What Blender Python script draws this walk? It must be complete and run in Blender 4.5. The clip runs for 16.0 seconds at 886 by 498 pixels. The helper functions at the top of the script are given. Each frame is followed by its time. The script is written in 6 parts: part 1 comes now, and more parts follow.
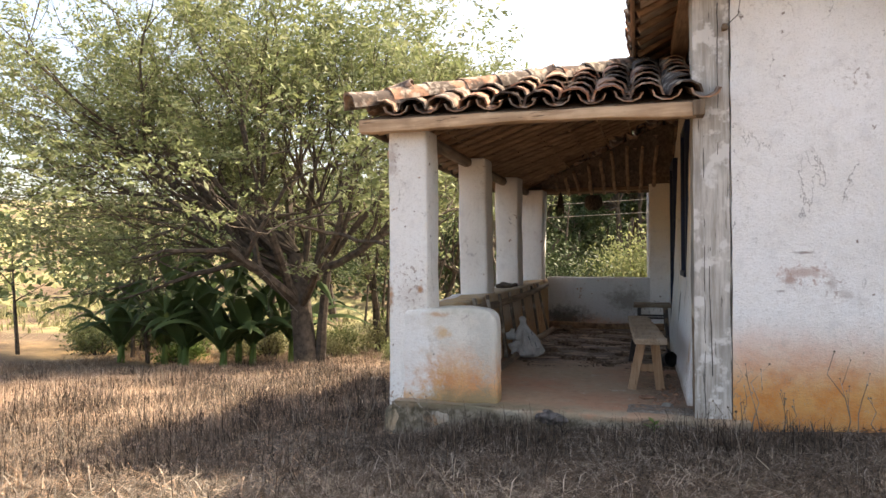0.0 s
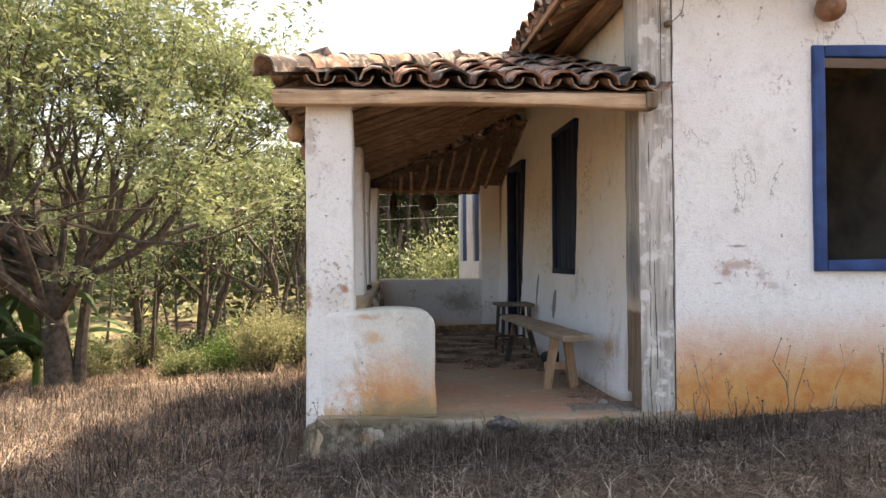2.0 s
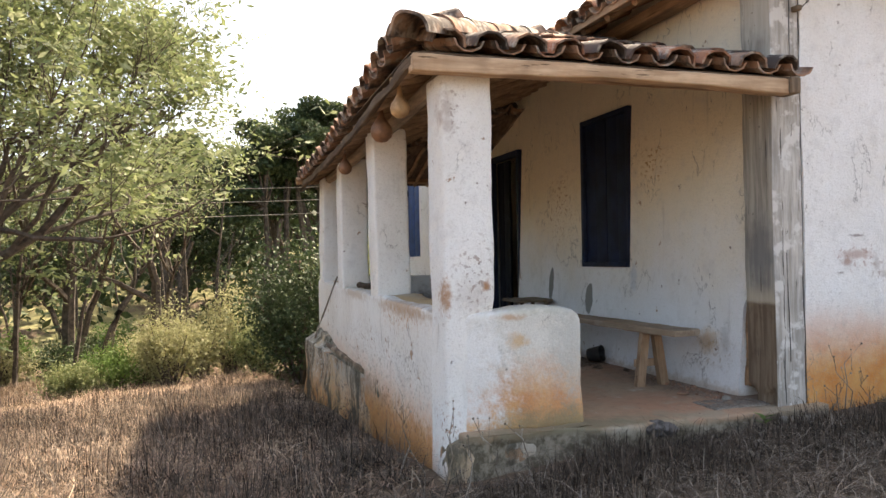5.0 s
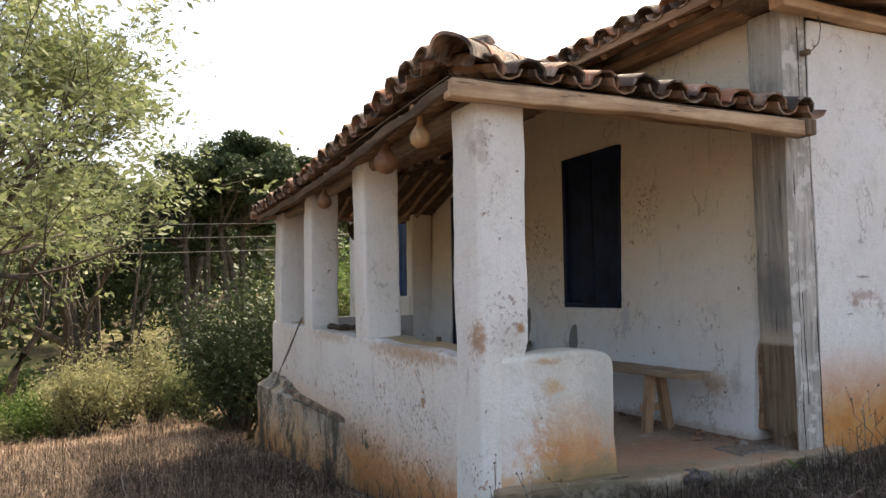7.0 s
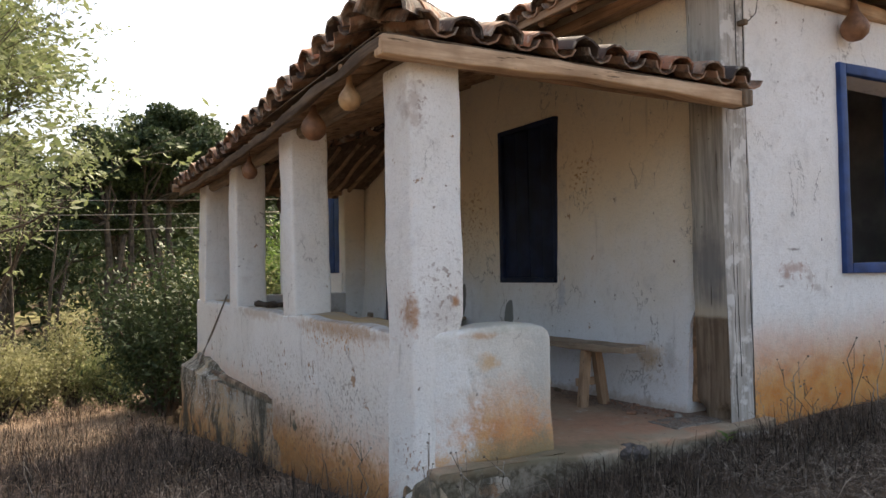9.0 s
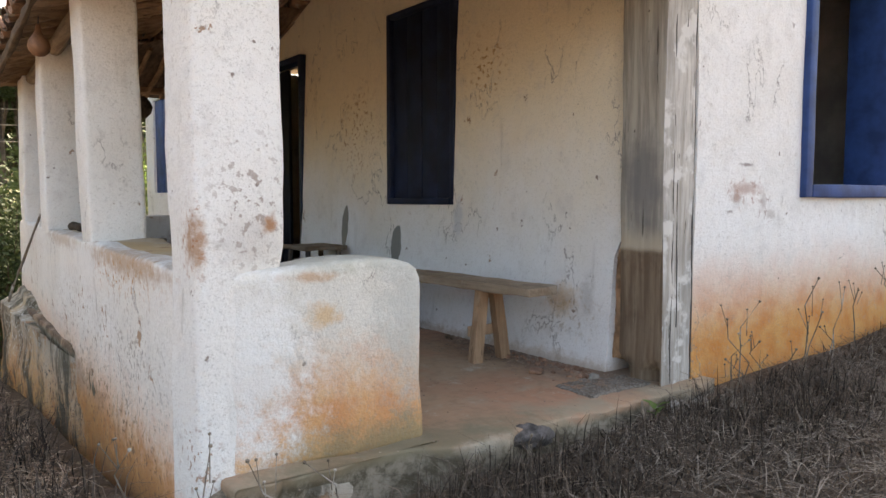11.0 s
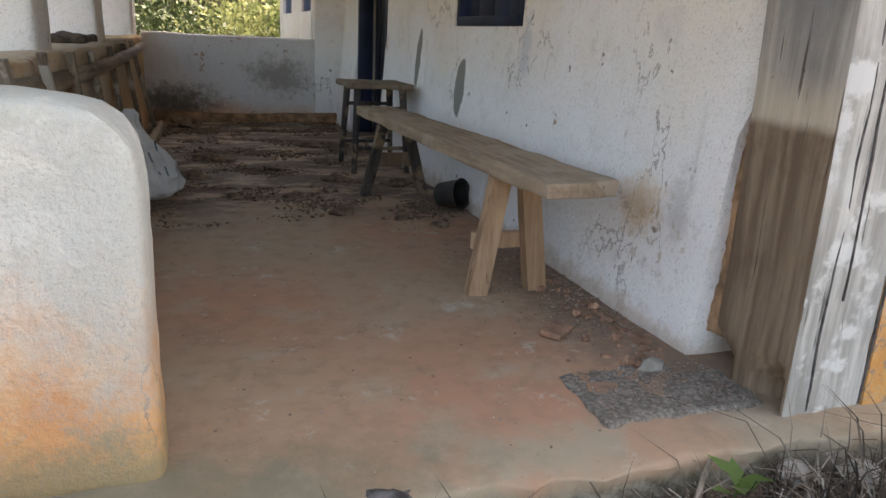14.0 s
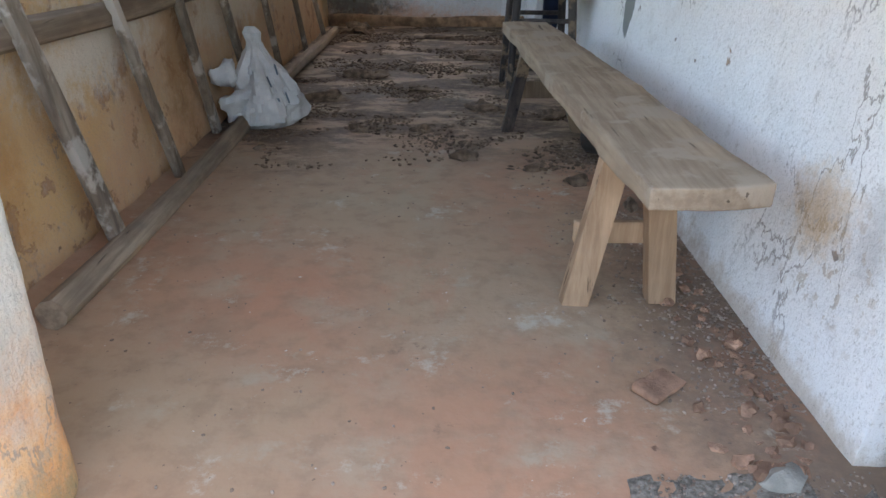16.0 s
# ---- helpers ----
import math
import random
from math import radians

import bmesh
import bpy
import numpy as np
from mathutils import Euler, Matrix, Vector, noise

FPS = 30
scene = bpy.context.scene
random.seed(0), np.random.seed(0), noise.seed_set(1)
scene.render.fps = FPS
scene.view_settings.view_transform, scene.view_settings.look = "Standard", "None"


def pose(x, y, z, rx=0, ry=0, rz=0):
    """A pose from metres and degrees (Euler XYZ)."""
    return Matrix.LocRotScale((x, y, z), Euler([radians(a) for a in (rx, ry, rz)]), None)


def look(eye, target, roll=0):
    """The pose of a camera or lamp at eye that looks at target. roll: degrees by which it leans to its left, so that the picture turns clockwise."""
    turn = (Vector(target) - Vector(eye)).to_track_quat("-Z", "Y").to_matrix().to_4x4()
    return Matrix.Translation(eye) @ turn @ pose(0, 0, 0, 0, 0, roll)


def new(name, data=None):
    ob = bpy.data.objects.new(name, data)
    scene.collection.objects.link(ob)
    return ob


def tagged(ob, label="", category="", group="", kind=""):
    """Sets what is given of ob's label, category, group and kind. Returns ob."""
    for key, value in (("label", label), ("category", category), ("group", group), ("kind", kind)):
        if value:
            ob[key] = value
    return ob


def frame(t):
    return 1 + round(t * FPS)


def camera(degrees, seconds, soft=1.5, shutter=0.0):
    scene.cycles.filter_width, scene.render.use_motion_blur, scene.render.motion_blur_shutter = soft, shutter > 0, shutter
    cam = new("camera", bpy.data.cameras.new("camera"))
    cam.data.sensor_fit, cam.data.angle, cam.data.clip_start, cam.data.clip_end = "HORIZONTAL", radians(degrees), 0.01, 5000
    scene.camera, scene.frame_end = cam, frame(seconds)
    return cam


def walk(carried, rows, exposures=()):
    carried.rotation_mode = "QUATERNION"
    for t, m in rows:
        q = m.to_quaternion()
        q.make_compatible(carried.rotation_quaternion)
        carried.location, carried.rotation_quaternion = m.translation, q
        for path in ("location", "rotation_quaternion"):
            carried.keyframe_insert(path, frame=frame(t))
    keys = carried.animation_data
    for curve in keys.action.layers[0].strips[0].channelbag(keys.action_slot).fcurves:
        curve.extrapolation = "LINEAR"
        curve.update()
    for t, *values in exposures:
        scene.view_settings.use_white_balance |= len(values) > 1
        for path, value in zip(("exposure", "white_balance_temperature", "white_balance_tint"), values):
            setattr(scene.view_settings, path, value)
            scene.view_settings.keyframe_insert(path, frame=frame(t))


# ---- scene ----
cam = camera(63.5, 16.0)
PATH = [
    (0, (2.061, -5.692, 1.193), (1.528, -3.765, 1.207), -0.3),
    (0.5, (1.685, -5.619, 1.062), (1.242, -3.67, 1.123), -1.3),
    (1, (1.249, -5.561, 1.109), (1.114, -3.567, 1.187), -0.3),
    (1.5, (0.872, -5.472, 1.127), (0.863, -3.472, 1.154), -1.1),
    (2, (0.51, -5.215, 1.102), (0.702, -3.225, 1.133), -0.4),
    (2.5, (0.264, -5.039, 1.128), (0.498, -3.053, 1.153), 2.3),
    (3, (-0.139, -4.841, 1.099), (0.212, -2.872, 1.094), 0.5),
    (5.5, (-1.555, -4.027, 1.1), (-0.821, -2.167, 1.151), -0.1),
    (6, (-1.688, -3.825, 1.1), (-0.859, -2.007, 1.193), 0.0),
    (6.5, (-1.855, -3.701, 1.105), (-1.02, -1.886, 1.197), -0.8),
    (7, (-1.932, -3.639, 1.107), (-1.065, -1.842, 1.232), -0.8),
    (7.5, (-1.975, -3.626, 1.118), (-1.085, -1.841, 1.265), -0.1),
    (8, (-1.991, -3.624, 1.13), (-1.087, -1.849, 1.301), -0.3),
    (8.5, (-1.972, -3.588, 1.103), (-0.958, -1.869, 1.215), 0.8),
    (9, (-1.809, -3.442, 1.062), (-0.783, -1.727, 1.128), -1.0),
    (9.5, (-1.505, -3.168, 1.028), (-0.36, -1.528, 1.032), -0.4),
    (10, (-1.285, -2.946, 1.004), (-0.084, -1.347, 0.962), -0.8),
    (12.5, (0.087, -1.884, 0.988), (1.197, -0.263, 0.614), -0.1),
    (13, (0.338, -1.751, 0.985), (1.301, -0.058, 0.531), 1.1),
    (13.5, (0.731, -1.616, 0.941), (1.491, 0.151, 0.392), 2.1),
    (14, (1.049, -1.45, 0.884), (1.683, 0.36, 0.318), 2.7),
    (14.5, (1.27, -1.272, 0.943), (1.701, 0.571, 0.297), 1.7),
    (15, (1.478, -1.206, 0.952), (1.652, 0.667, 0.274), 1.7),
    (15.5, (1.644, -1.094, 0.968), (1.66, 0.762, 0.222), 0.8),
    (16, (1.594, -0.891, 0.966), (1.619, 0.916, 0.109), 0.6),
]
EXPOSURES = ((0, 1.88, 7900, 12), (3, 2.08, 7900, 12), (5.5, 1.85, 7600, 10), (7, 1.5, 7500, 10), (8, 1.22, 7400, 10), (8.5, 1.20, 7400, 10), (9, 1.4, 7400, 10), (10, 2.12, 7800, 10),
             (13.5, 2.3, 8200, 10), (14.5, 3.0, 8200, 10), (15, 3.3, 8100, 10), (16, 3.3, 7300, 8))
SKY_STRENGTH, SUN_STRENGTH = 0.15, 4.0
walk(cam, [(t, look(e, g, r)) for t, e, g, r in PATH], EXPOSURES)

# ---- world and sun ----
TO_SUN = Vector((1.85, 1.35, 2.85)).normalized()
world = bpy.data.worlds.new("sky")
scene.world = world
world.use_nodes = True
wn = world.node_tree
sky = wn.nodes.new("ShaderNodeTexSky")
sky.sky_type, sky.sun_disc = "NISHITA", False
sky.sun_elevation = math.asin(TO_SUN.z)
sky.sun_rotation = math.atan2(TO_SUN.x, TO_SUN.y)
sky.air_density, sky.dust_density, sky.ozone_density = 1.0, 4.0, 1.0
wn.links.new(sky.outputs[0], wn.nodes["Background"].inputs[0])
wn.nodes["Background"].inputs[1].default_value = SKY_STRENGTH
sun = new("sun", bpy.data.lights.new("sun", "SUN"))
sun.data.energy, sun.data.angle, sun.data.color = SUN_STRENGTH, radians(0.8), (1.0, 0.93, 0.82)
sun.matrix_world = look((0, 0, 30), Vector((0, 0, 30)) - TO_SUN)


# ---- materials ----
class Nodes:
    """A small builder for node materials."""

    def __init__(self, name, rough=0.8, metal=0.0, spec=0.3):
        self.m = bpy.data.materials.new(name)
        self.m.use_nodes = True
        self.t = self.m.node_tree
        self.b = self.t.nodes["Principled BSDF"]
        self.b.inputs["Roughness"].default_value = rough
        self.b.inputs["Metallic"].default_value = metal
        self.b.inputs["Specular IOR Level"].default_value = spec
        self.co = self.t.nodes.new("ShaderNodeTexCoord").outputs["Object"]
        self.info = None

    def put(self, socket, v):
        if isinstance(v, (int, float)):
            socket.default_value = v
        elif isinstance(v, (tuple, list)):
            socket.default_value = (*v, 1) if len(v) == 3 and socket.type == "RGBA" else v
        else:
            self.t.links.new(v, socket)

    def rand(self):
        if not self.info:
            self.info = self.t.nodes.new("ShaderNodeObjectInfo").outputs["Random"]
        return self.info

    def island(self):
        return self.t.nodes.new("ShaderNodeNewGeometry").outputs["Random Per Island"]

    def vmath(self, op, a, b):
        n = self.t.nodes.new("ShaderNodeVectorMath")
        n.operation = op
        self.put(n.inputs[0], a)
        self.put(n.inputs[1], b)
        return n.outputs["Value"] if op in ("LENGTH", "DISTANCE") else n.outputs[0]

    def math(self, op, a, b=0.0, clamp=False):
        n = self.t.nodes.new("ShaderNodeMath")
        n.operation, n.use_clamp = op, clamp
        self.put(n.inputs[0], a)
        self.put(n.inputs[1], b)
        return n.outputs[0]

    def noise(self, scale, detail=4, stretch=None, co=None, rough=0.6):
        n = self.t.nodes.new("ShaderNodeTexNoise")
        n.inputs["Scale"].default_value, n.inputs["Detail"].default_value = scale, detail
        n.inputs["Roughness"].default_value = rough
        co = co or self.co
        if stretch:
            co = self.vmath("MULTIPLY", co, stretch)
        self.t.links.new(co, n.inputs["Vector"])
        return n.outputs["Fac"]

    def ramp(self, v, a, b, lo=0.0, hi=1.0):
        n = self.t.nodes.new("ShaderNodeMapRange")
        n.interpolation_type = "SMOOTHSTEP"
        for k, x in zip(("Value", "From Min", "From Max", "To Min", "To Max"), (v, a, b, lo, hi)):
            self.put(n.inputs[k], x)
        return n.outputs[0]

    def mix(self, f, a, b, how="MIX"):
        n = self.t.nodes.new("ShaderNodeMix")
        n.data_type, n.blend_type = "RGBA", how
        self.put(n.inputs[0], f)
        self.put(n.inputs[6], a)
        self.put(n.inputs[7], b)
        return n.outputs[2]

    def axis(self, k):
        n = self.t.nodes.new("ShaderNodeSeparateXYZ")
        self.t.links.new(self.co, n.inputs[0])
        return n.outputs[k]

    def blob(self, centre, size, wobble=0.6, scale=9.0):
        """A stain with ragged edges at a place."""
        d = self.vmath("LENGTH", self.vmath("DIVIDE", self.vmath("SUBTRACT", self.co, centre), size), (0, 0, 0))
        d = self.math("ADD", d, self.math("MULTIPLY", self.math("SUBTRACT", self.noise(scale * 1.6, 7, None, None, 0.75), 0.5), wobble * 5))
        return self.ramp(d, 1.45, 0.25)

    def done(self, colour, bump=None, strength=0.3, distance=0.01, rough=None):
        self.put(self.b.inputs["Base Color"], colour)
        if rough is not None:
            self.put(self.b.inputs["Roughness"], rough)
        if bump is not None:
            n = self.t.nodes.new("ShaderNodeBump")
            n.inputs["Strength"].default_value, n.inputs["Distance"].default_value = strength, distance
            self.t.links.new(bump, n.inputs["Height"])
            self.t.links.new(n.outputs[0], self.b.inputs["Normal"])
        return self.m


def plaster(name, base=(0.80, 0.78, 0.76), orange=None, ochre=0.0, grime=0.5, mud=0.62, stains=(), cream=0.0, moss=0.0, flakes=(), ragged=0.30, patches=()):
    """Old limewash on mud plaster. orange: heights over which the clay splash fades, and its strength."""
    n = Nodes(name, 0.92, 0, 0.1)
    big, mid, fine = n.noise(1.3, 5), n.noise(7, 6), n.noise(60, 4)
    z = n.axis(2)
    c = n.mix(n.ramp(big, 0.35, 0.7, 0, 0.55), base, tuple(v * k for v, k in zip(base, (0.88, 0.85, 0.80))))
    if cream:
        hi = n.ramp(n.math("ADD", z, n.math("MULTIPLY", big, 1.2)), 1.2, 2.4, 0, cream)
        c = n.mix(hi, c, (0.78, 0.66, 0.46))
    c = n.mix(n.ramp(mid, 0.52, 0.75, 0, 0.35), c, (0.55, 0.52, 0.50))
    streak = n.noise(1.0, 5, (9, 9, 0.9))
    c = n.mix(n.ramp(streak, 0.60, 0.78, 0, grime), c, (0.28, 0.24, 0.20))
    if orange:
        lo, hi, k = orange
        h = n.math("ADD", z, n.math("MULTIPLY", n.math("SUBTRACT", big, 0.5), 0.28))
        h = n.math("ADD", h, n.math("MULTIPLY", n.math("SUBTRACT", mid, 0.5), 0.16))
        h = n.math("ADD", h, n.math("MULTIPLY", n.math("SUBTRACT", n.noise(26, 5, None, None, 0.7), 0.5), ragged))
        c = n.mix(n.ramp(h, hi, lo, 0, k), c, n.mix(n.ramp(mid, 0.3, 0.7), (0.59, 0.215, 0.045), (0.65, 0.33, 0.105)))
    if ochre:
        c = n.mix(n.ramp(n.noise(0.9, 5), 0.5, 0.62, 0, ochre), c, (0.55, 0.34, 0.14))
    chips = n.noise(5.5, 6, None, None, 0.7)
    c = n.mix(n.ramp(chips, mud, mud + 0.03, 0, 0.9), c, (0.36, 0.21, 0.12))
    c = n.mix(n.ramp(n.noise(13, 3), 0.70, 0.74, 0, 0.8), c, (0.16, 0.10, 0.07))
    crack = n.math("ABSOLUTE", n.math("SUBTRACT", n.noise(2.3, 7, (1, 1, 0.55)), 0.5))
    c = n.mix(n.math("MULTIPLY", n.ramp(crack, 0.006, 0.002), n.ramp(big, 0.5, 0.6, 0, 0.7)), c, (0.22, 0.19, 0.17))
    c = n.mix(n.ramp(n.noise(85, 3), 0.56, 0.70, 0, 0.38), c, (0.34, 0.31, 0.28))
    c = n.mix(n.ramp(n.noise(22, 5), 0.58, 0.72, 0, 0.30), c, (0.42, 0.38, 0.33))
    if moss:
        c = n.mix(n.ramp(n.noise(3.2, 7, (1, 1, 0.45), None, 0.7), 0.45, 0.60, 0, moss), c, (0.085, 0.075, 0.055))
    for centre, size, colour, k in stains:
        c = n.mix(n.math("MULTIPLY", n.blob(centre, size), k), c, colour)
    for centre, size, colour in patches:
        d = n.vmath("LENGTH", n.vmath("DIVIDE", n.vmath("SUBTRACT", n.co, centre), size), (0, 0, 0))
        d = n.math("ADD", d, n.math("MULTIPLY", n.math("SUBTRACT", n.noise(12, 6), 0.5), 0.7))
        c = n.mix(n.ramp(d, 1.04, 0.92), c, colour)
    for centre, size, colour in flakes:
        hit = n.math("MULTIPLY", n.blob(centre, size, 0.3), n.ramp(n.noise(30, 4, None, None, 0.6), 0.575, 0.605))
        c = n.mix(n.math("MULTIPLY", hit, 0.9), c, colour)
    grit = n.noise(130, 3, None, None, 0.7)
    c = n.mix(n.ramp(n.noise(190, 2), 0.60, 0.70, 0, 0.45), c, (0.30, 0.26, 0.22))
    h = n.math("ADD", n.math("MULTIPLY", mid, 1.6), n.math("ADD", n.math("MULTIPLY", fine, 0.6), n.math("MULTIPLY", grit, 0.35)))
    h = n.math("SUBTRACT", h, n.ramp(chips, mud, mud + 0.03, 0, 0.5))
    return n.done(c, h, 0.75, 0.010)


def wood(name, light, dark, along=2, rough=0.85, wear=None, k=1.0):
    """Old timber with its grain along one axis."""
    n = Nodes(name, rough, 0, 0.2)
    s = [26 * k, 26 * k, 26 * k]
    s[along] = 1.6 * k
    shift = n.vmath("ADD", n.co, n.math("MULTIPLY", n.rand(), 9.0))
    g, big = n.noise(1.0, 6, tuple(s), shift, 0.65), n.noise(3.0, 4, None, shift)
    c = n.mix(n.ramp(g, 0.32, 0.68), dark, light)
    c = n.mix(n.ramp(big, 0.35, 0.7, 0, 0.5), c, tuple(v * 0.55 for v in dark))
    if wear:
        c = n.mix(n.ramp(n.noise(6, 6), 0.52, 0.60, 0, 0.85), c, wear)
    lines = n.ramp(n.noise(1.0, 3, tuple(v * 1.7 for v in s), shift), 0.66, 0.72, 0, 0.8)
    c = n.mix(lines, c, tuple(v * 0.25 for v in dark))
    return n.done(c, n.math("SUBTRACT", g, lines), 0.5, 0.006)


def plain(name, colour, rough=0.8, vary=0.35, scale=8.0, metal=0.0, spec=0.3, bump=0.2, second=None, per=None):
    n = Nodes(name, rough, metal, spec)
    a, f = n.noise(scale, 5), n.noise(scale * 9, 3)
    c = n.mix(n.ramp(a, 0.3, 0.7), tuple(v * (1 - vary) for v in colour), second or tuple(min(1, v * (1 + vary)) for v in colour))
    if per:
        r = n.rand() if per == "object" else n.island()
        c = n.mix(n.ramp(r, 0, 1, 0, 0.75), c, tuple(v * 0.45 for v in colour))
    return n.done(c, f, bump, 0.004)


def foliage(name, a, b, c3, see=0.35):
    """Leaves: three tones by leaf, a little light through them."""
    n = Nodes(name, 0.6, 0, 0.25)
    r = n.island()
    c = n.mix(n.ramp(r, 0.0, 0.6), a, b)
    c = n.mix(n.ramp(r, 0.6, 1.0), c, c3)
    big = n.noise(0.5, 3)
    c = n.mix(n.ramp(big, 0.35, 0.65, 0, 0.45), c, tuple(v * 0.5 for v in a))
    n.done(c)
    tr = n.t.nodes.new("ShaderNodeBsdfTranslucent")
    n.t.links.new(c, tr.inputs[0])
    mx = n.t.nodes.new("ShaderNodeMixShader")
    mx.inputs[0].default_value = see
    out = n.t.nodes["Material Output"]
    n.t.links.new(n.b.outputs[0], mx.inputs[1])
    n.t.links.new(tr.outputs[0], mx.inputs[2])
    n.t.links.new(mx.outputs[0], out.inputs[0])
    return n.m


def tile_material(name="fired_clay_tile", low=0.37, lichen=0.50):
    n = Nodes(name, 0.9, 0, 0.15)
    co = n.vmath("ADD", n.co, n.vmath("MULTIPLY", (7.0, 3.0, 5.0), n.rand()))
    a, f = n.noise(5, 6, None, co), n.noise(45, 4, None, co)
    c = n.mix(n.ramp(n.rand(), 0.1, 0.9), (0.32, 0.15, 0.09), (0.40, 0.265, 0.185))
    soot = n.math("ADD", a, n.ramp(n.math("FRACT", n.math("MULTIPLY", n.rand(), 7.3)), 0.55, 1.0, -0.04, 0.16))
    c = n.mix(n.ramp(soot, low, low + 0.20, 0, 0.92), c, (0.050, 0.043, 0.040))
    c = n.mix(n.ramp(n.noise(11, 5, None, co), lichen, lichen + 0.16, 0, 0.7), c, (0.42, 0.37, 0.31))
    c = n.mix(n.ramp(n.noise(34, 4, None, co), 0.58, 0.70, 0, 0.6), c, (0.10, 0.08, 0.065))
    return n.done(c, n.math("ADD", a, n.math("MULTIPLY", f, 0.5)), 0.6, 0.008)


def floor_material():
    n = Nodes("worn_earth_cement_floor", 0.85, 0, 0.25)
    big, mid, fine = n.noise(0.9, 6), n.noise(3.6, 7), n.noise(40, 4)
    c = n.mix(n.ramp(big, 0.38, 0.62), (0.365, 0.25, 0.16), (0.40, 0.20, 0.12))
    c = n.mix(n.ramp(mid, 0.45, 0.68, 0, 0.6), c, (0.365, 0.30, 0.21))
    c = n.mix(n.ramp(n.noise(2.2, 6), 0.55, 0.72, 0, 0.5), c, (0.24, 0.15, 0.10))
    c = n.mix(n.ramp(n.noise(13, 6), 0.44, 0.68, 0, 0.45), c, (0.24, 0.155, 0.10))
    c = n.mix(n.ramp(n.noise(7, 8, None, None, 0.75), 0.56, 0.68, 0, 0.5), c, (0.38, 0.32, 0.235))
    c = n.mix(n.math("MULTIPLY", n.blob((2.38, 0.7, 0), (0.30, 1.2, 1), 0.5, 7), 0.75), c, (0.17, 0.11, 0.08))
    c = n.mix(n.ramp(n.noise(1.7, 8, (1.3, 0.8, 1), None, 0.72), 0.52, 0.62, 0, 0.45), c, (0.40, 0.205, 0.125))
    c = n.mix(n.ramp(n.noise(4.5, 9, None, None, 0.78), 0.57, 0.66, 0, 0.65), c, (0.47, 0.415, 0.33))
    c = n.mix(n.ramp(n.noise(5.5, 9, None, None, 0.8), 0.60, 0.70, 0, 0.7), c, (0.19, 0.12, 0.085))
    y = n.axis(1)
    far = n.ramp(n.math("ADD", y, n.math("MULTIPLY", n.noise(1.6, 5), 1.5)), 2.4, 3.3)
    dung = n.math("MULTIPLY", far, n.ramp(n.noise(2.3, 9, (0.9, 1.6, 1), None, 0.72), 0.41, 0.53))
    c = n.mix(n.math("MULTIPLY", far, 0.45), c, (0.34, 0.27, 0.20))
    c = n.mix(n.math("MULTIPLY", dung, 0.92), c, n.mix(n.ramp(n.noise(24, 6, None, None, 0.75), 0.4, 0.65), (0.075, 0.048, 0.034), (0.17, 0.115, 0.08)))
    grey = n.ramp(n.math("ADD", y, n.math("MULTIPLY", n.noise(3, 5), 0.4)), 0.30, 0.02)
    c = n.mix(n.math("MULTIPLY", grey, n.ramp(mid, 0.4, 0.6, 0.25, 0.7)), c, (0.31, 0.265, 0.19))
    c = n.mix(n.math("MULTIPLY", n.blob((0.8, -0.2, 0), (0.75, 0.22, 0.6), 0.4, 6), 0.75), c, (0.15, 0.135, 0.085))
    c = n.mix(n.math("MULTIPLY", n.blob((1.10, -0.30, -0.05), (0.16, 0.05, 0.06), 0.5, 8), 0.5), c, (0.50, 0.46, 0.39))
    c = n.mix(n.ramp(n.noise(55, 2), 0.72, 0.76, 0, 0.7), c, (0.12, 0.09, 0.07))
    c = n.mix(n.ramp(n.noise(31, 2), 0.745, 0.77, 0, 0.8), c, (0.62, 0.58, 0.50))
    edge = n.ramp(n.math("ADD", n.axis(2), n.math("MULTIPLY", n.noise(9, 6), 0.06)), 0.015, -0.03)
    c = n.mix(edge, c, n.mix(n.ramp(n.noise(14, 7, None, None, 0.75), 0.40, 0.62), (0.095, 0.078, 0.05), (0.27, 0.23, 0.175)))
    h = n.math("ADD", n.math("ADD", mid, n.math("MULTIPLY", fine, 0.4)), n.math("MULTIPLY", dung, 0.25))
    return n.done(c, h, 0.35, 0.012, n.ramp(mid, 0.3, 0.7, 0.65, 0.9))


def ground_material():
    n = Nodes("dry_earth_and_straw", 0.95, 0, 0.1)
    big, mid, fine = n.noise(0.35, 5), n.noise(4, 7), n.noise(30, 5, (1, 0.4, 1))
    c = n.mix(n.ramp(big, 0.4, 0.62), (0.10, 0.072, 0.05), (0.155, 0.11, 0.075))
    c = n.mix(n.ramp(mid, 0.45, 0.65, 0, 0.7), c, (0.13, 0.095, 0.07))
    c = n.mix(n.ramp(fine, 0.55, 0.7, 0, 0.6), c, (0.42, 0.34, 0.24))
    y = n.axis(1)
    wild = n.ramp(n.math("ADD", y, n.math("MULTIPLY", big, 6.0)), 17, 22)
    c = n.mix(n.math("MULTIPLY", wild, n.ramp(n.noise(0.25, 5), 0.42, 0.55)), c, (0.25, 0.23, 0.115))
    c = n.mix(n.blob((-14.0, 13.5, -2.0), (4.5, 2.2, 4), 0.3, 0.6), c, (0.55, 0.36, 0.18))
    return n.done(c, n.math("ADD", mid, fine), 0.7, 0.04)


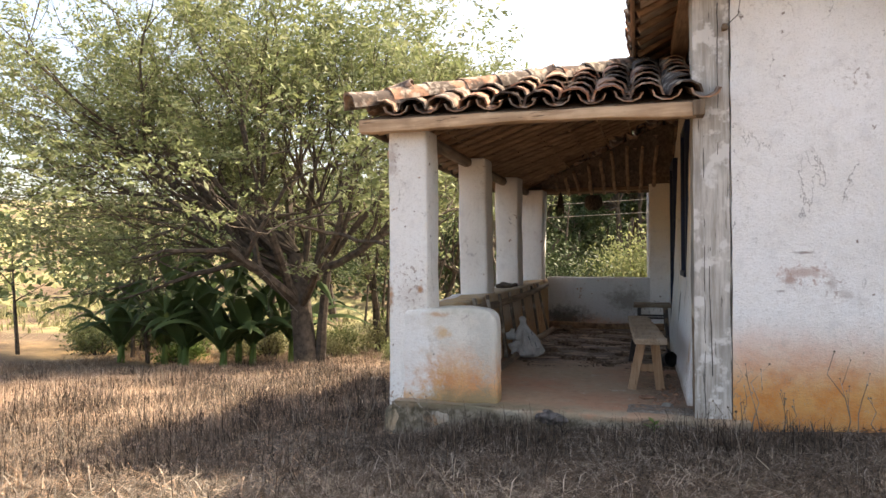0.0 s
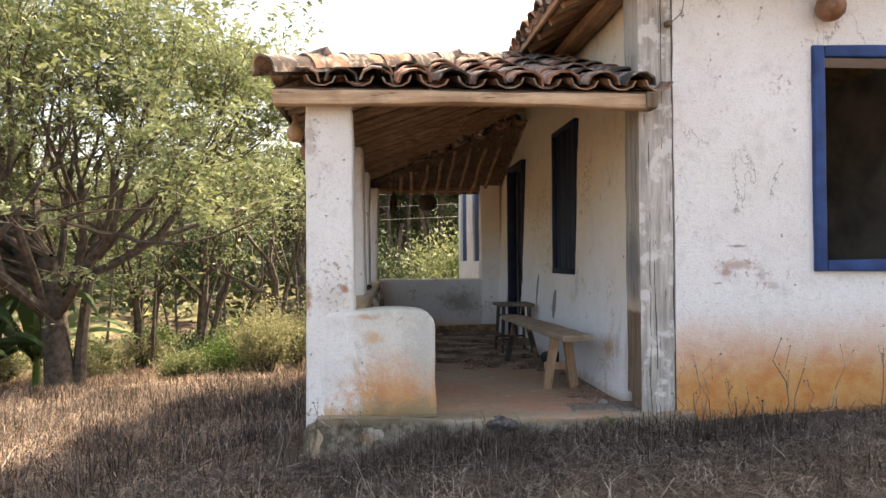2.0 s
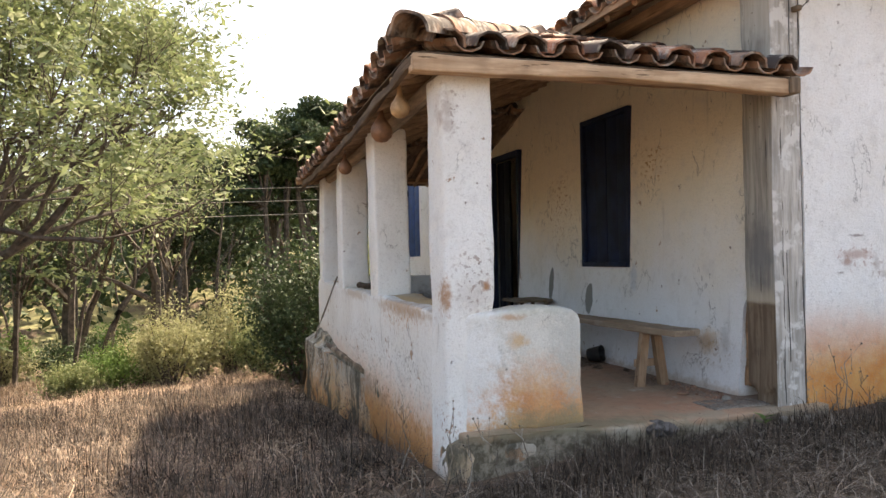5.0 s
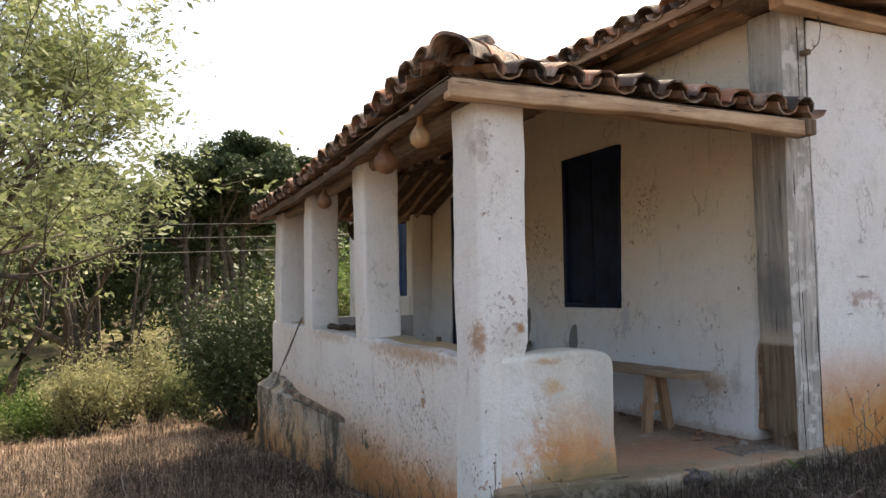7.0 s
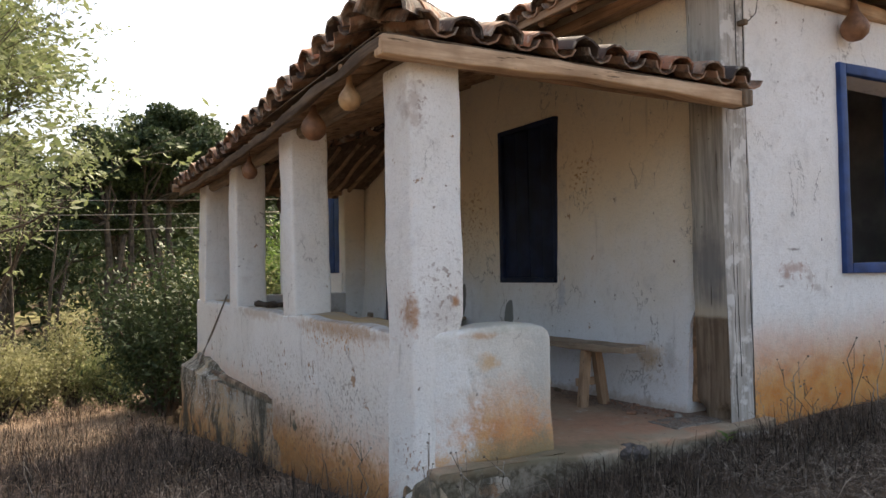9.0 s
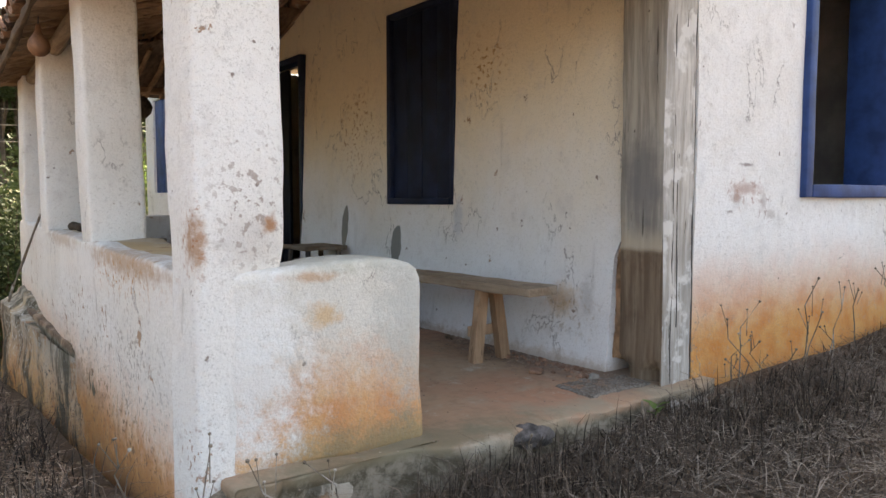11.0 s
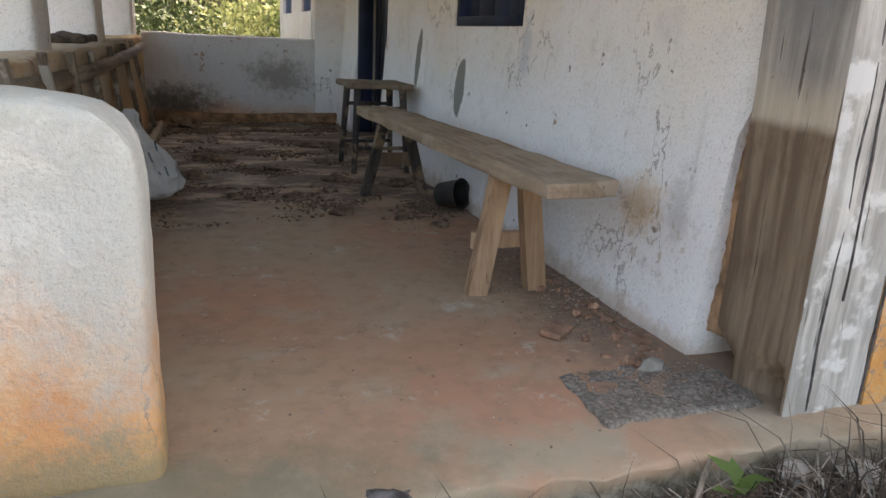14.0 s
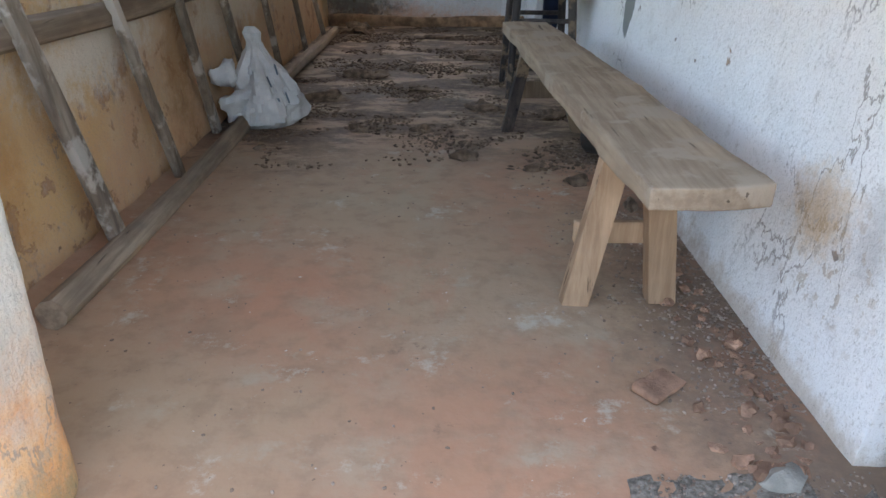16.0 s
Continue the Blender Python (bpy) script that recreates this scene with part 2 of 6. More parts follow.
M_FRONT = plaster("front_wall_limewash", (0.84, 0.82, 0.80), (0.16, 0.80, 0.97), grime=0.2, mud=0.70, ragged=0.07, flakes=(
    ((3.14, -0.22, 1.03), (0.24, 0.2, 0.09), (0.46, 0.33, 0.28)), ((3.36, -0.22, 0.93), (0.10, 0.2, 0.12), (0.50, 0.42, 0.38)),
    ((3.5, -0.22, 2.4), (0.10, 0.2, 0.10), (0.42, 0.36, 0.32))), stains=(
    ((3.14, -0.22, 1.05), (0.15, 0.2, 0.035), (0.50, 0.36, 0.31), 0.8),
    ((3.06, -0.22, 1.00), (0.05, 0.2, 0.03), (0.44, 0.30, 0.25), 0.85),
    ((3.33, -0.22, 0.98), (0.03, 0.2, 0.05), (0.50, 0.44, 0.41), 0.7),
    ((3.40, -0.22, 0.90), (0.045, 0.2, 0.03), (0.52, 0.46, 0.42), 0.7),
    ((3.16, -0.22, 1.19), (0.055, 0.2, 0.010), (0.30, 0.25, 0.23), 0.9),
    ((3.0, -0.22, 0.92), (0.03, 0.2, 0.010), (0.32, 0.27, 0.25), 0.9)))
M_PARAPET = plaster("porch_front_parapet_limewash", (0.72, 0.69, 0.63), (0.14, 0.56, 0.85), grime=0.55, mud=0.70, stains=(
    ((0.70, 0.04, 0.75), (0.55, 0.3, 0.05), (0.44, 0.42, 0.34), 0.75),
    ((0.88, -0.05, 0.52), (0.16, 0.3, 0.36), (0.47, 0.46, 0.42), 0.65),
    ((0.8, -0.1, 0.0), (0.6, 0.4, 0.12), (0.22, 0.20, 0.12), 0.75),
    ((0.20, -0.06, 0.40), (0.24, 0.3, 0.42), (0.80, 0.78, 0.75), 0.9),
    ((0.50, -0.10, 0.55), (0.07, 0.2, 0.05), (0.62, 0.40, 0.20), 0.8),
    ((0.45, -0.12, 0.70), (0.10, 0.2, 0.02), (0.50, 0.28, 0.14), 0.7)))
M_SIDE = plaster("porch_side_parapet_limewash", (0.80, 0.77, 0.73), (-0.35, 0.30, 0.95), 0.0, 0.8, 0.62, moss=0.0, flakes=(
    ((0.02, 1.2, 0.62), (0.3, 0.7, 0.12), (0.48, 0.26, 0.12)), ((0.02, 1.0, 0.25), (0.3, 0.9, 0.25), (0.42, 0.37, 0.32)),
    ((0.02, 2.6, 0.2), (0.3, 1.2, 0.3), (0.40, 0.33, 0.27)), ((0.02, 1.6, -0.15), (0.3, 1.6, 0.25), (0.20, 0.13, 0.08))), stains=(
    ((0.02, 2.6, -0.12), (0.3, 0.8, 0.12), (0.34, 0.31, 0.27), 0.7),
    ((0.02, 0.9, -0.45), (0.4, 1.2, 0.16), (0.10, 0.08, 0.06), 0.8),
    ((0.03, 1.1, 0.70), (0.3, 0.85, 0.07), (0.42, 0.26, 0.15), 0.75),
    ((0.08, 3.1, 0.72), (0.3, 0.7, 0.06), (0.42, 0.28, 0.17), 0.6),
    ((0.02, 1.9, -0.35), (0.4, 1.6, 0.28), (0.36, 0.17, 0.07), 0.7),
    ((0.02, 0.7, -0.25), (0.4, 0.5, 0.22), (0.46, 0.22, 0.09), 0.7)))
M_INNER = plaster("parapet_inner_stained_limewash", (0.50, 0.41, 0.30), (0.05, 0.95, 0.4), 0.6, 0.95, 0.57, stains=(
    ((0.45, 1.5, 0.55), (0.3, 0.5, 0.14), (0.62, 0.57, 0.49), 0.8),
    ((0.5, 3.0, 0.5), (0.3, 0.6, 0.12), (0.60, 0.54, 0.45), 0.7),
    ((0.45, 2.2, 0.35), (0.3, 0.16, 0.35), (0.30, 0.16, 0.07), 0.7),
    ((0.45, 0.9, 0.40), (0.3, 0.10, 0.35), (0.42, 0.22, 0.08), 0.6)))
M_PLINTH = plaster("mossy_stone_plinth_render", (0.42, 0.385, 0.325), (-0.75, 0.05, 0.85), 0.45, 0.9, 0.56, moss=0.95, flakes=(((0.0, 4.5, -0.2), (0.6, 1.6, 0.3), (0.66, 0.63, 0.57)), ((0.0, 3.2, -0.35), (0.6, 1.2, 0.3), (0.06, 0.05, 0.04))))
M_PILLAR = plaster("pillar_limewash", (0.82, 0.80, 0.77), (-0.5, -0.05, 0.9), 0.0, 0.25, 0.66, flakes=(
    ((0.24, -0.03, 0.98), (0.16, 0.2, 0.26), (0.40, 0.33, 0.29)), ((0.10, -0.02, 2.0), (0.07, 0.2, 0.16), (0.42, 0.35, 0.31)),
    ((0.03, 0.0, 0.85), (0.04, 0.15, 0.14), (0.40, 0.20, 0.11)), ((0.04, 0.0, 0.05), (0.08, 0.2, 0.16), (0.36, 0.20, 0.12))), stains=(
    ((0.22, -0.02, 0.86), (0.12, 0.1, 0.10), (0.50, 0.44, 0.40), 0.35),
    ((0.30, -0.02, 0.90), (0.03, 0.1, 0.035), (0.40, 0.20, 0.10), 0.95),
    ((0.04, -0.0, 0.84), (0.03, 0.1, 0.09), (0.40, 0.22, 0.12), 0.9),
    ((0.06, 0.0, 1.98), (0.05, 0.1, 0.13), (0.46, 0.38, 0.33), 0.7)))
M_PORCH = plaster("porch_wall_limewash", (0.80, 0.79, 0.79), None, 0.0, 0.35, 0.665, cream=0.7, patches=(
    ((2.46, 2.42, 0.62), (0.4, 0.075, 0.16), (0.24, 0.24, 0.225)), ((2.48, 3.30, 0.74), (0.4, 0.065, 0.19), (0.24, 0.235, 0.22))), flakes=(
    ((2.5, 1.35, 1.9), (0.4, 0.22, 0.25), (0.42, 0.27, 0.13)), ((2.5, 3.1, 1.6), (0.4, 0.35, 0.4), (0.36, 0.22, 0.11)),
    ((2.45, 0.45, 0.30), (0.4, 0.22, 0.16), (0.52, 0.45, 0.38))), stains=(
    ((2.48, 1.62, 0.85), (0.4, 0.06, 0.14), (0.50, 0.52, 0.56), 0.6),
    ((2.44, 0.55, 0.38), (0.4, 0.12, 0.10), (0.60, 0.42, 0.24), 0.7),
    ((2.44, 0.34, 0.42), (0.4, 0.05, 0.12), (0.40, 0.38, 0.36), 0.5),
    ((2.40, 0.8, 0.0), (0.4, 2.2, 0.06), (0.50, 0.38, 0.28), 0.6),
    ((2.40, 3.2, 0.0), (0.4, 2.2, 0.09), (0.38, 0.28, 0.20), 0.6)))
M_MUD = plain("bare_mud_wall", (0.30, 0.18, 0.105), 0.95, 0.45, 12, bump=0.9)
M_TILE = tile_material()
M_RIDGE = tile_material("mossy_ridge_tile", 0.30, 0.46)
M_FLOOR = floor_material()
M_GROUND = ground_material()
def post_material():
    """Grey weathered timber with a damp brown foot and a dark smear above it."""
    n = Nodes("weathered_grey_post", 0.92, 0, 0.15)
    g, mid, z = n.noise(1.0, 6, (30, 30, 1.8), None, 0.65), n.noise(6, 6, None, None, 0.7), n.axis(2)
    c = n.mix(n.ramp(g, 0.35, 0.66), (0.25, 0.225, 0.195), (0.42, 0.385, 0.33))
    c = n.mix(n.ramp(n.noise(2.2, 5, (1, 1, 0.6)), 0.48, 0.62, 0, 0.6), c, (0.50, 0.46, 0.39))
    c = n.mix(n.math("MULTIPLY", n.blob((2.43, -0.05, 1.08), (0.3, 0.15, 0.26), 0.3, 6), 0.75), c, (0.17, 0.165, 0.165))
    h = n.math("ADD", z, n.math("MULTIPLY", n.math("SUBTRACT", mid, 0.5), 0.05))
    c = n.mix(n.ramp(h, 0.86, 0.74, 0, 0.7), c, (0.50, 0.42, 0.32))
    brown = n.mix(n.ramp(g, 0.35, 0.66), (0.15, 0.105, 0.072), (0.25, 0.185, 0.13))
    c = n.mix(n.ramp(h, 0.735, 0.70), c, n.mix(n.ramp(mid, 0.5, 0.7, 0, 0.6), brown, (0.13, 0.085, 0.06)))
    lines = n.ramp(n.noise(1.0, 3, (52, 52, 2.2)), 0.67, 0.71, 0, 0.8)
    c = n.mix(lines, c, (0.06, 0.05, 0.04))
    c = n.mix(n.ramp(n.noise(26, 3), 0.70, 0.73, 0, 0.8), c, (0.07, 0.055, 0.045))
    return n.done(c, n.math("SUBTRACT", g, lines), 0.6, 0.008)


M_POST = post_material()
M_POSTFRONT = wood("limewashed_grey_post", (0.60, 0.56, 0.51), (0.36, 0.325, 0.285), 2, 0.9, (0.66, 0.63, 0.59), 1.4)
M_BOARD = wood("brown_weathered_board", (0.26, 0.19, 0.13), (0.15, 0.105, 0.072), 2, 0.92, (0.21, 0.165, 0.125), 1.3)
M_BEAM = wood("pale_front_beam", (0.66, 0.47, 0.31), (0.44, 0.28, 0.17), 0, 0.85)
M_LOGY = wood("long_log_timber", (0.37, 0.29, 0.21), (0.18, 0.13, 0.095), 1, 0.85)
M_RAFT = wood("smoky_rafter_x", (0.46, 0.30, 0.19), (0.23, 0.145, 0.09), 0, 0.85)
M_RAFTY = wood("smoky_rafter_y", (0.46, 0.30, 0.19), (0.23, 0.145, 0.09), 1, 0.85)
M_SOFFIT = wood("pale_soffit_boards", (0.62, 0.52, 0.40), (0.42, 0.32, 0.22), 0, 0.9)
M_BENCH = wood("dusty_bench_plank", (0.42, 0.315, 0.22), (0.27, 0.19, 0.13), 1, 0.9, (0.36, 0.28, 0.21), 1.3)
M_LEG = wood("bench_leg_wood", (0.50, 0.33, 0.21), (0.31, 0.19, 0.115), 2, 0.85, None, 1.3)
M_DARKLEG = wood("dark_painted_wood", (0.10, 0.08, 0.07), (0.035, 0.03, 0.03), 2, 0.6, (0.24, 0.17, 0.11))
M_STICK = wood("grey_stick_wood", (0.29, 0.235, 0.18), (0.13, 0.10, 0.075), 2, 0.9, (0.42, 0.38, 0.33))
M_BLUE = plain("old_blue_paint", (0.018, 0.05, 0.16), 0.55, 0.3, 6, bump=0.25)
# the blue paint again, darker: porch shade is put into its colour
M_SHADEBLUE = plain("blue_paint_shade_darkened", (0.009, 0.016, 0.042), 0.55, 0.4, 5, bump=0.3)
# navy planks made nearly black: the doorway's darkness is put into the colour
M_NIGHT = plain("door_planks_in_room_shade", (0.004, 0.006, 0.014), 0.6, 0.3, 6)
M_DARK = plain("dim_room_plaster", (0.40, 0.38, 0.35), 0.95, 0.3, 2)
M_GOURD = plain("dried_gourd_skin", (0.42, 0.24, 0.12), 0.55, 0.35, 9, second=(0.52, 0.33, 0.17))
M_GOURD2 = plain("brown_gourd_skin", (0.22, 0.11, 0.06), 0.55, 0.35, 9)
M_BASKET = plain("dark_wicker", (0.07, 0.05, 0.035), 0.9, 0.5, 30, bump=0.8)
M_BAG = plain("grey_white_woven_sack", (0.44, 0.43, 0.415), 0.6, 0.18, 7, bump=0.3)
M_INK = plain("faded_print_ink", (0.10, 0.13, 0.16), 0.7, 0.3, 20)
M_RUBBER = plain("black_rubber", (0.015, 0.015, 0.016), 0.6, 0.5, 12)
M_GREYPLASTIC = plain("grey_dusty_plastic", (0.035, 0.032, 0.03), 0.6, 0.3, 12)
M_WIRE = plain("dark_wire", (0.06, 0.055, 0.05), 0.5, 0.2, 20)
M_RUBBLE = plain("red_clay_rubble", (0.36, 0.20, 0.13), 0.95, 0.4, 16, bump=0.6, per="object")
M_GRAVEL = plain("mixed_grit", (0.33, 0.225, 0.165), 0.95, 0.5, 30, bump=0.6, second=(0.44, 0.34, 0.27), per="island")
M_CEMENT = plain("broken_grey_cement", (0.20, 0.165, 0.13), 0.95, 0.4, 75, bump=0.9, second=(0.31, 0.265, 0.22))
M_DUNG = plain("dry_dung", (0.13, 0.083, 0.055), 0.95, 0.5, 20, bump=1.0, second=(0.22, 0.15, 0.10))
M_STONE = plain("grey_field_stone", (0.30, 0.27, 0.23), 0.95, 0.4, 9, bump=0.8)
M_BLACKSTONE = plain("blackened_stone", (0.09, 0.08, 0.075), 0.95, 0.6, 22, bump=1.0)


def straw(name, dark, middle, pale):
    n = Nodes(name, 0.9, 0, 0.15)
    r = n.island()
    c = n.mix(n.ramp(r, 0.0, 0.55), dark, middle)
    c = n.mix(n.ramp(r, 0.6, 1.0), c, pale)
    c = n.mix(n.ramp(n.noise(0.9, 4), 0.35, 0.65, 0, 0.45), c, dark)
    return n.done(c)


M_STRAW = straw("dry_straw", (0.14, 0.088, 0.06), (0.345, 0.24, 0.165), (0.60, 0.475, 0.36))
M_STRAWGREY = straw("grey_dead_stalks", (0.036, 0.028, 0.022), (0.105, 0.083, 0.065), (0.38, 0.33, 0.275))
M_SCRUB = straw("dark_dead_scrub", (0.025, 0.020, 0.016), (0.075, 0.055, 0.042), (0.25, 0.195, 0.15))
M_WEED = foliage("weed_green", (0.10, 0.16, 0.04), (0.15, 0.23, 0.06), (0.08, 0.12, 0.03))
M_BARK = plain("grey_brown_bark", (0.085, 0.067, 0.053), 0.95, 0.45, 7, bump=0.9)
M_PALEBARK = plain("pale_bark", (0.30, 0.26, 0.21), 0.95, 0.4, 6, bump=0.7)
M_LEAF = foliage("feathery_light_leaves", (0.15, 0.185, 0.08), (0.24, 0.275, 0.12), (0.36, 0.38, 0.22), 0.4)
M_LEAFDARK = foliage("dark_canopy_leaves", (0.040, 0.06, 0.027), (0.062, 0.09, 0.036), (0.09, 0.115, 0.052), 0.2)
M_BUSH = foliage("bush_leaves", (0.12, 0.145, 0.06), (0.21, 0.235, 0.10), (0.32, 0.33, 0.16), 0.4)
M_YELLOW = foliage("tall_yellow_grass", (0.22, 0.22, 0.10), (0.33, 0.32, 0.165), (0.42, 0.38, 0.22), 0.4)
M_BANANA = foliage("banana_leaf", (0.055, 0.09, 0.035), (0.09, 0.135, 0.05), (0.17, 0.20, 0.085), 0.3)
M_FARPAR = plaster("mildewed_limewash", (0.64, 0.63, 0.63), (0.0, 0.22, 0.6), 0.0, 0.8, 0.64, stains=(
    ((0.85, 5.93, 0.18), (0.4, 0.4, 0.16), (0.07, 0.06, 0.05), 0.85),
    ((1.85, 5.93, 0.45), (0.3, 0.4, 0.18), (0.20, 0.17, 0.14), 0.7)))
M_WHITEWASH = plaster("back_wall_limewash", (0.82, 0.80, 0.78), None, 0.0, 0.3, 0.68)


# ---- mesh helpers ----
def finish(bm, name, material, smooth=True, angle=40):
    me = bpy.data.meshes.new(name)
    bm.normal_update()
    if smooth:
        for f in bm.faces:
            f.smooth = True
        for e in bm.edges:
            if len(e.link_faces) == 2 and e.calc_face_angle(0) > radians(angle):
                e.smooth = False
    bm.to_mesh(me)
    bm.free()
    for m in material if isinstance(material, (list, tuple)) else [material]:
        me.materials.append(m)
    return me


def part(name, bm, material, parent=None, label="", smooth=True, angle=40):
    """Links a bmesh as one mesh object under a thing or under a part."""
    ob = new(name, finish(bm, name, material, smooth, angle))
    ob.parent = parent
    return tagged(ob, label)


def solid(name, bm, material, label, category, group="", kind="", smooth=True):
    """A top-level thing or piece of the setting that is one mesh."""
    return tagged(part(name, bm, material, None, "", smooth), label, category, group, kind)


def thing(name, label, category, group="", kind="", at=(0, 0, 0)):
    ob = new(name)
    ob.location = at
    ob.empty_display_size = 0.1
    return tagged(ob, label, category, group, kind)


def lines_between(a, b, r, step):
    n = max(1, int((b - a - 2 * r) / step))
    mid = [a + r + (b - a - 2 * r) * k / n for k in range(n + 1)]
    return [a, a + 0.3 * r] + mid + [b - 0.3 * r, b]


def rbox(x0, x1, y0, y1, z0, z1, r=0.02, step=0.15, amp=0.004, freq=3.0, bm=None, seed=0.0):
    """A box with rounded edges and an uneven skin."""
    bm = bm or bmesh.new()
    r = min(r, (x1 - x0) / 2.2, (y1 - y0) / 2.2, (z1 - z0) / 2.2)
    X, Y, Z = lines_between(x0, x1, r, step), lines_between(y0, y1, r, step), lines_between(z0, z1, r, step)
    lo, hi = Vector((x0 + r, y0 + r, z0 + r)), Vector((x1 - r, y1 - r, z1 - r))
    made = {}

    def vert(x, y, z):
        key = (round(x, 5), round(y, 5), round(z, 5))
        if key not in made:
            p = Vector((x, y, z))
            q = Vector([min(max(p[i], lo[i]), hi[i]) for i in range(3)])
            d = p - q
            n = d.normalized() if d.length > 1e-9 else Vector((0, 0, 1))
            s = q + n * r
            s += n * amp * (noise.noise(s * freq + Vector((seed, seed, 0))) * 1.4 + noise.noise(s * freq * 4) * 0.5)
            made[key] = bm.verts.new(s)
        return made[key]

    def sheet(A, B, f, flip):
        for i in range(len(A) - 1):
            for j in range(len(B) - 1):
                q = [f(A[i], B[j]), f(A[i + 1], B[j]), f(A[i + 1], B[j + 1]), f(A[i], B[j + 1])]
                if len(set(q)) == 4:
                    bm.faces.new(q[::-1] if flip else q)
    sheet(X, Y, lambda a, b: vert(a, b, z1), False)
    sheet(X, Y, lambda a, b: vert(a, b, z0), True)
    sheet(X, Z, lambda a, b: vert(a, y0, b), False)
    sheet(X, Z, lambda a, b: vert(a, y1, b), True)
    sheet(Y, Z, lambda a, b: vert(x1, a, b), False)
    sheet(Y, Z, lambda a, b: vert(x0, a, b), True)
    return bm


def pierced(u0, u1, z0, z1, holes, place, step=0.16, thick=0.3):
    """A wall with real openings. place(u, z, d): the point at depth d behind the face."""
    bm = bmesh.new()

    def cuts(a, b, extra):
        n = max(1, int((b - a) / step))
        c = [a + (b - a) * k / n for k in range(n + 1)]
        c = [v for v in c if all(abs(v - e) > 0.05 for e in extra)] + [e for e in extra if a <= e <= b]
        return sorted(set(round(v, 4) for v in c) | {a, b})
    U = cuts(u0, u1, [h[k] for h in holes for k in (0, 1)])
    Z = cuts(z0, z1, [h[k] for h in holes for k in (2, 3)])
    made = {}

    def v(i, j, d):
        if (i, j, d) not in made:
            made[i, j, d] = bm.verts.new(place(U[i], Z[j], d))
        return made[i, j, d]

    def open_at(i, j):
        if not (0 <= i < len(U) - 1 and 0 <= j < len(Z) - 1):
            return True
        a, b = (U[i] + U[i + 1]) / 2, (Z[j] + Z[j + 1]) / 2
        return any(h[0] < a < h[1] and h[2] < b < h[3] for h in holes)
    for i in range(len(U) - 1):
        for j in range(len(Z) - 1):
            if open_at(i, j):
                continue
            bm.faces.new([v(i, j, 0), v(i + 1, j, 0), v(i + 1, j + 1, 0), v(i, j + 1, 0)])
            bm.faces.new([v(i, j, thick), v(i, j + 1, thick), v(i + 1, j + 1, thick), v(i + 1, j, thick)])
            for di, dj, a, b in ((-1, 0, (i, j), (i, j + 1)), (1, 0, (i + 1, j + 1), (i + 1, j)),
                                 (0, -1, (i + 1, j), (i, j)), (0, 1, (i, j + 1), (i + 1, j + 1))):
                if open_at(i + di, j + dj):
                    bm.faces.new([v(*a, 0), v(*b, 0), v(*b, thick), v(*a, thick)])
    bmesh.ops.recalc_face_normals(bm, faces=bm.faces)
    return bm


def tube(points, radii, sides=8, bm=None, rough=0.0, seed=0.0, caps=True):
    """A tapered round along a line of points."""
    bm = bm or bmesh.new()
    rings = []
    for k, p in enumerate(points):
        p = Vector(p)
        a = Vector(points[max(0, k - 1)])
        b = Vector(points[min(len(points) - 1, k + 1)])
        d = (b - a).normalized()
        s = d.cross(Vector((0, 0, 1)) if abs(d.z) < 0.9 else Vector((1, 0, 0))).normalized()
        u = s.cross(d)
        ring = []
        for i in range(sides):
            w = 2 * math.pi * i / sides
            r = radii[k] * (1 + rough * noise.noise(Vector((i * 1.7 + seed, k * 0.9, seed))))
            ring.append(bm.verts.new(p + (s * math.cos(w) + u * math.sin(w)) * r))
        rings.append(ring)
    for A, B in zip(rings, rings[1:]):
        for i in range(sides):
            bm.faces.new([A[i], A[(i + 1) % sides], B[(i + 1) % sides], B[i]])
    if caps:
        bm.faces.new(rings[0][::-1])
        bm.faces.new(rings[-1])
    return bm


def log(a, b, r0, r1, sag=0.0, bend=0.02, sides=9, n=7, seed=0.0, rough=0.12):
    a, b = Vector(a), Vector(b)
    pts, rad = [], []
    for k in range(n + 1):
        f = k / n
        p = a.lerp(b, f)
        p += Vector((noise.noise(Vector((f * 2.3, seed, 1))), noise.noise(Vector((f * 2.3, seed, 5))),
                     noise.noise(Vector((f * 2.3, seed, 9))))) * bend
        p.z -= sag * math.sin(math.pi * f)
        pts.append(p)
        rad.append((r0 + (r1 - r0) * f) * (1 + 0.1 * noise.noise(Vector((f * 4, seed, 3)))))
    return tube(pts, rad, sides, None, rough, seed)


def lathe(profile, sides=16, bm=None, at=(0, 0, 0)):
    bm = bm or bmesh.new()
    at = Vector(at)
    rings = [[bm.verts.new(at + Vector((r * math.cos(2 * math.pi * i / sides), r * math.sin(2 * math.pi * i / sides), z)))
              for i in range(sides)] for r, z in profile]
    for A, B in zip(rings, rings[1:]):
        for i in range(sides):
            bm.faces.new([A[i], A[(i + 1) % sides], B[(i + 1) % sides], B[i]])
    return bm


def from_lists(name, verts, faces, material):
    me = bpy.data.meshes.new(name)
    me.from_pydata(verts, [], faces)
    me.materials.append(material)
    return me


def boulder(size, seed, sub=2, amp=0.35):
    bm = bmesh.new()
    bmesh.ops.create_icosphere(bm, subdivisions=sub, radius=1)
    for v in bm.verts:
        k = 1 + amp * noise.noise(v.co * 1.4 + Vector((seed, seed * 2, 0))) + 0.12 * noise.noise(v.co * 4 + Vector((seed, 0, 0)))
        v.co = Vector((v.co.x * size[0], v.co.y * size[1], v.co.z * size[2])) * k
    return bm


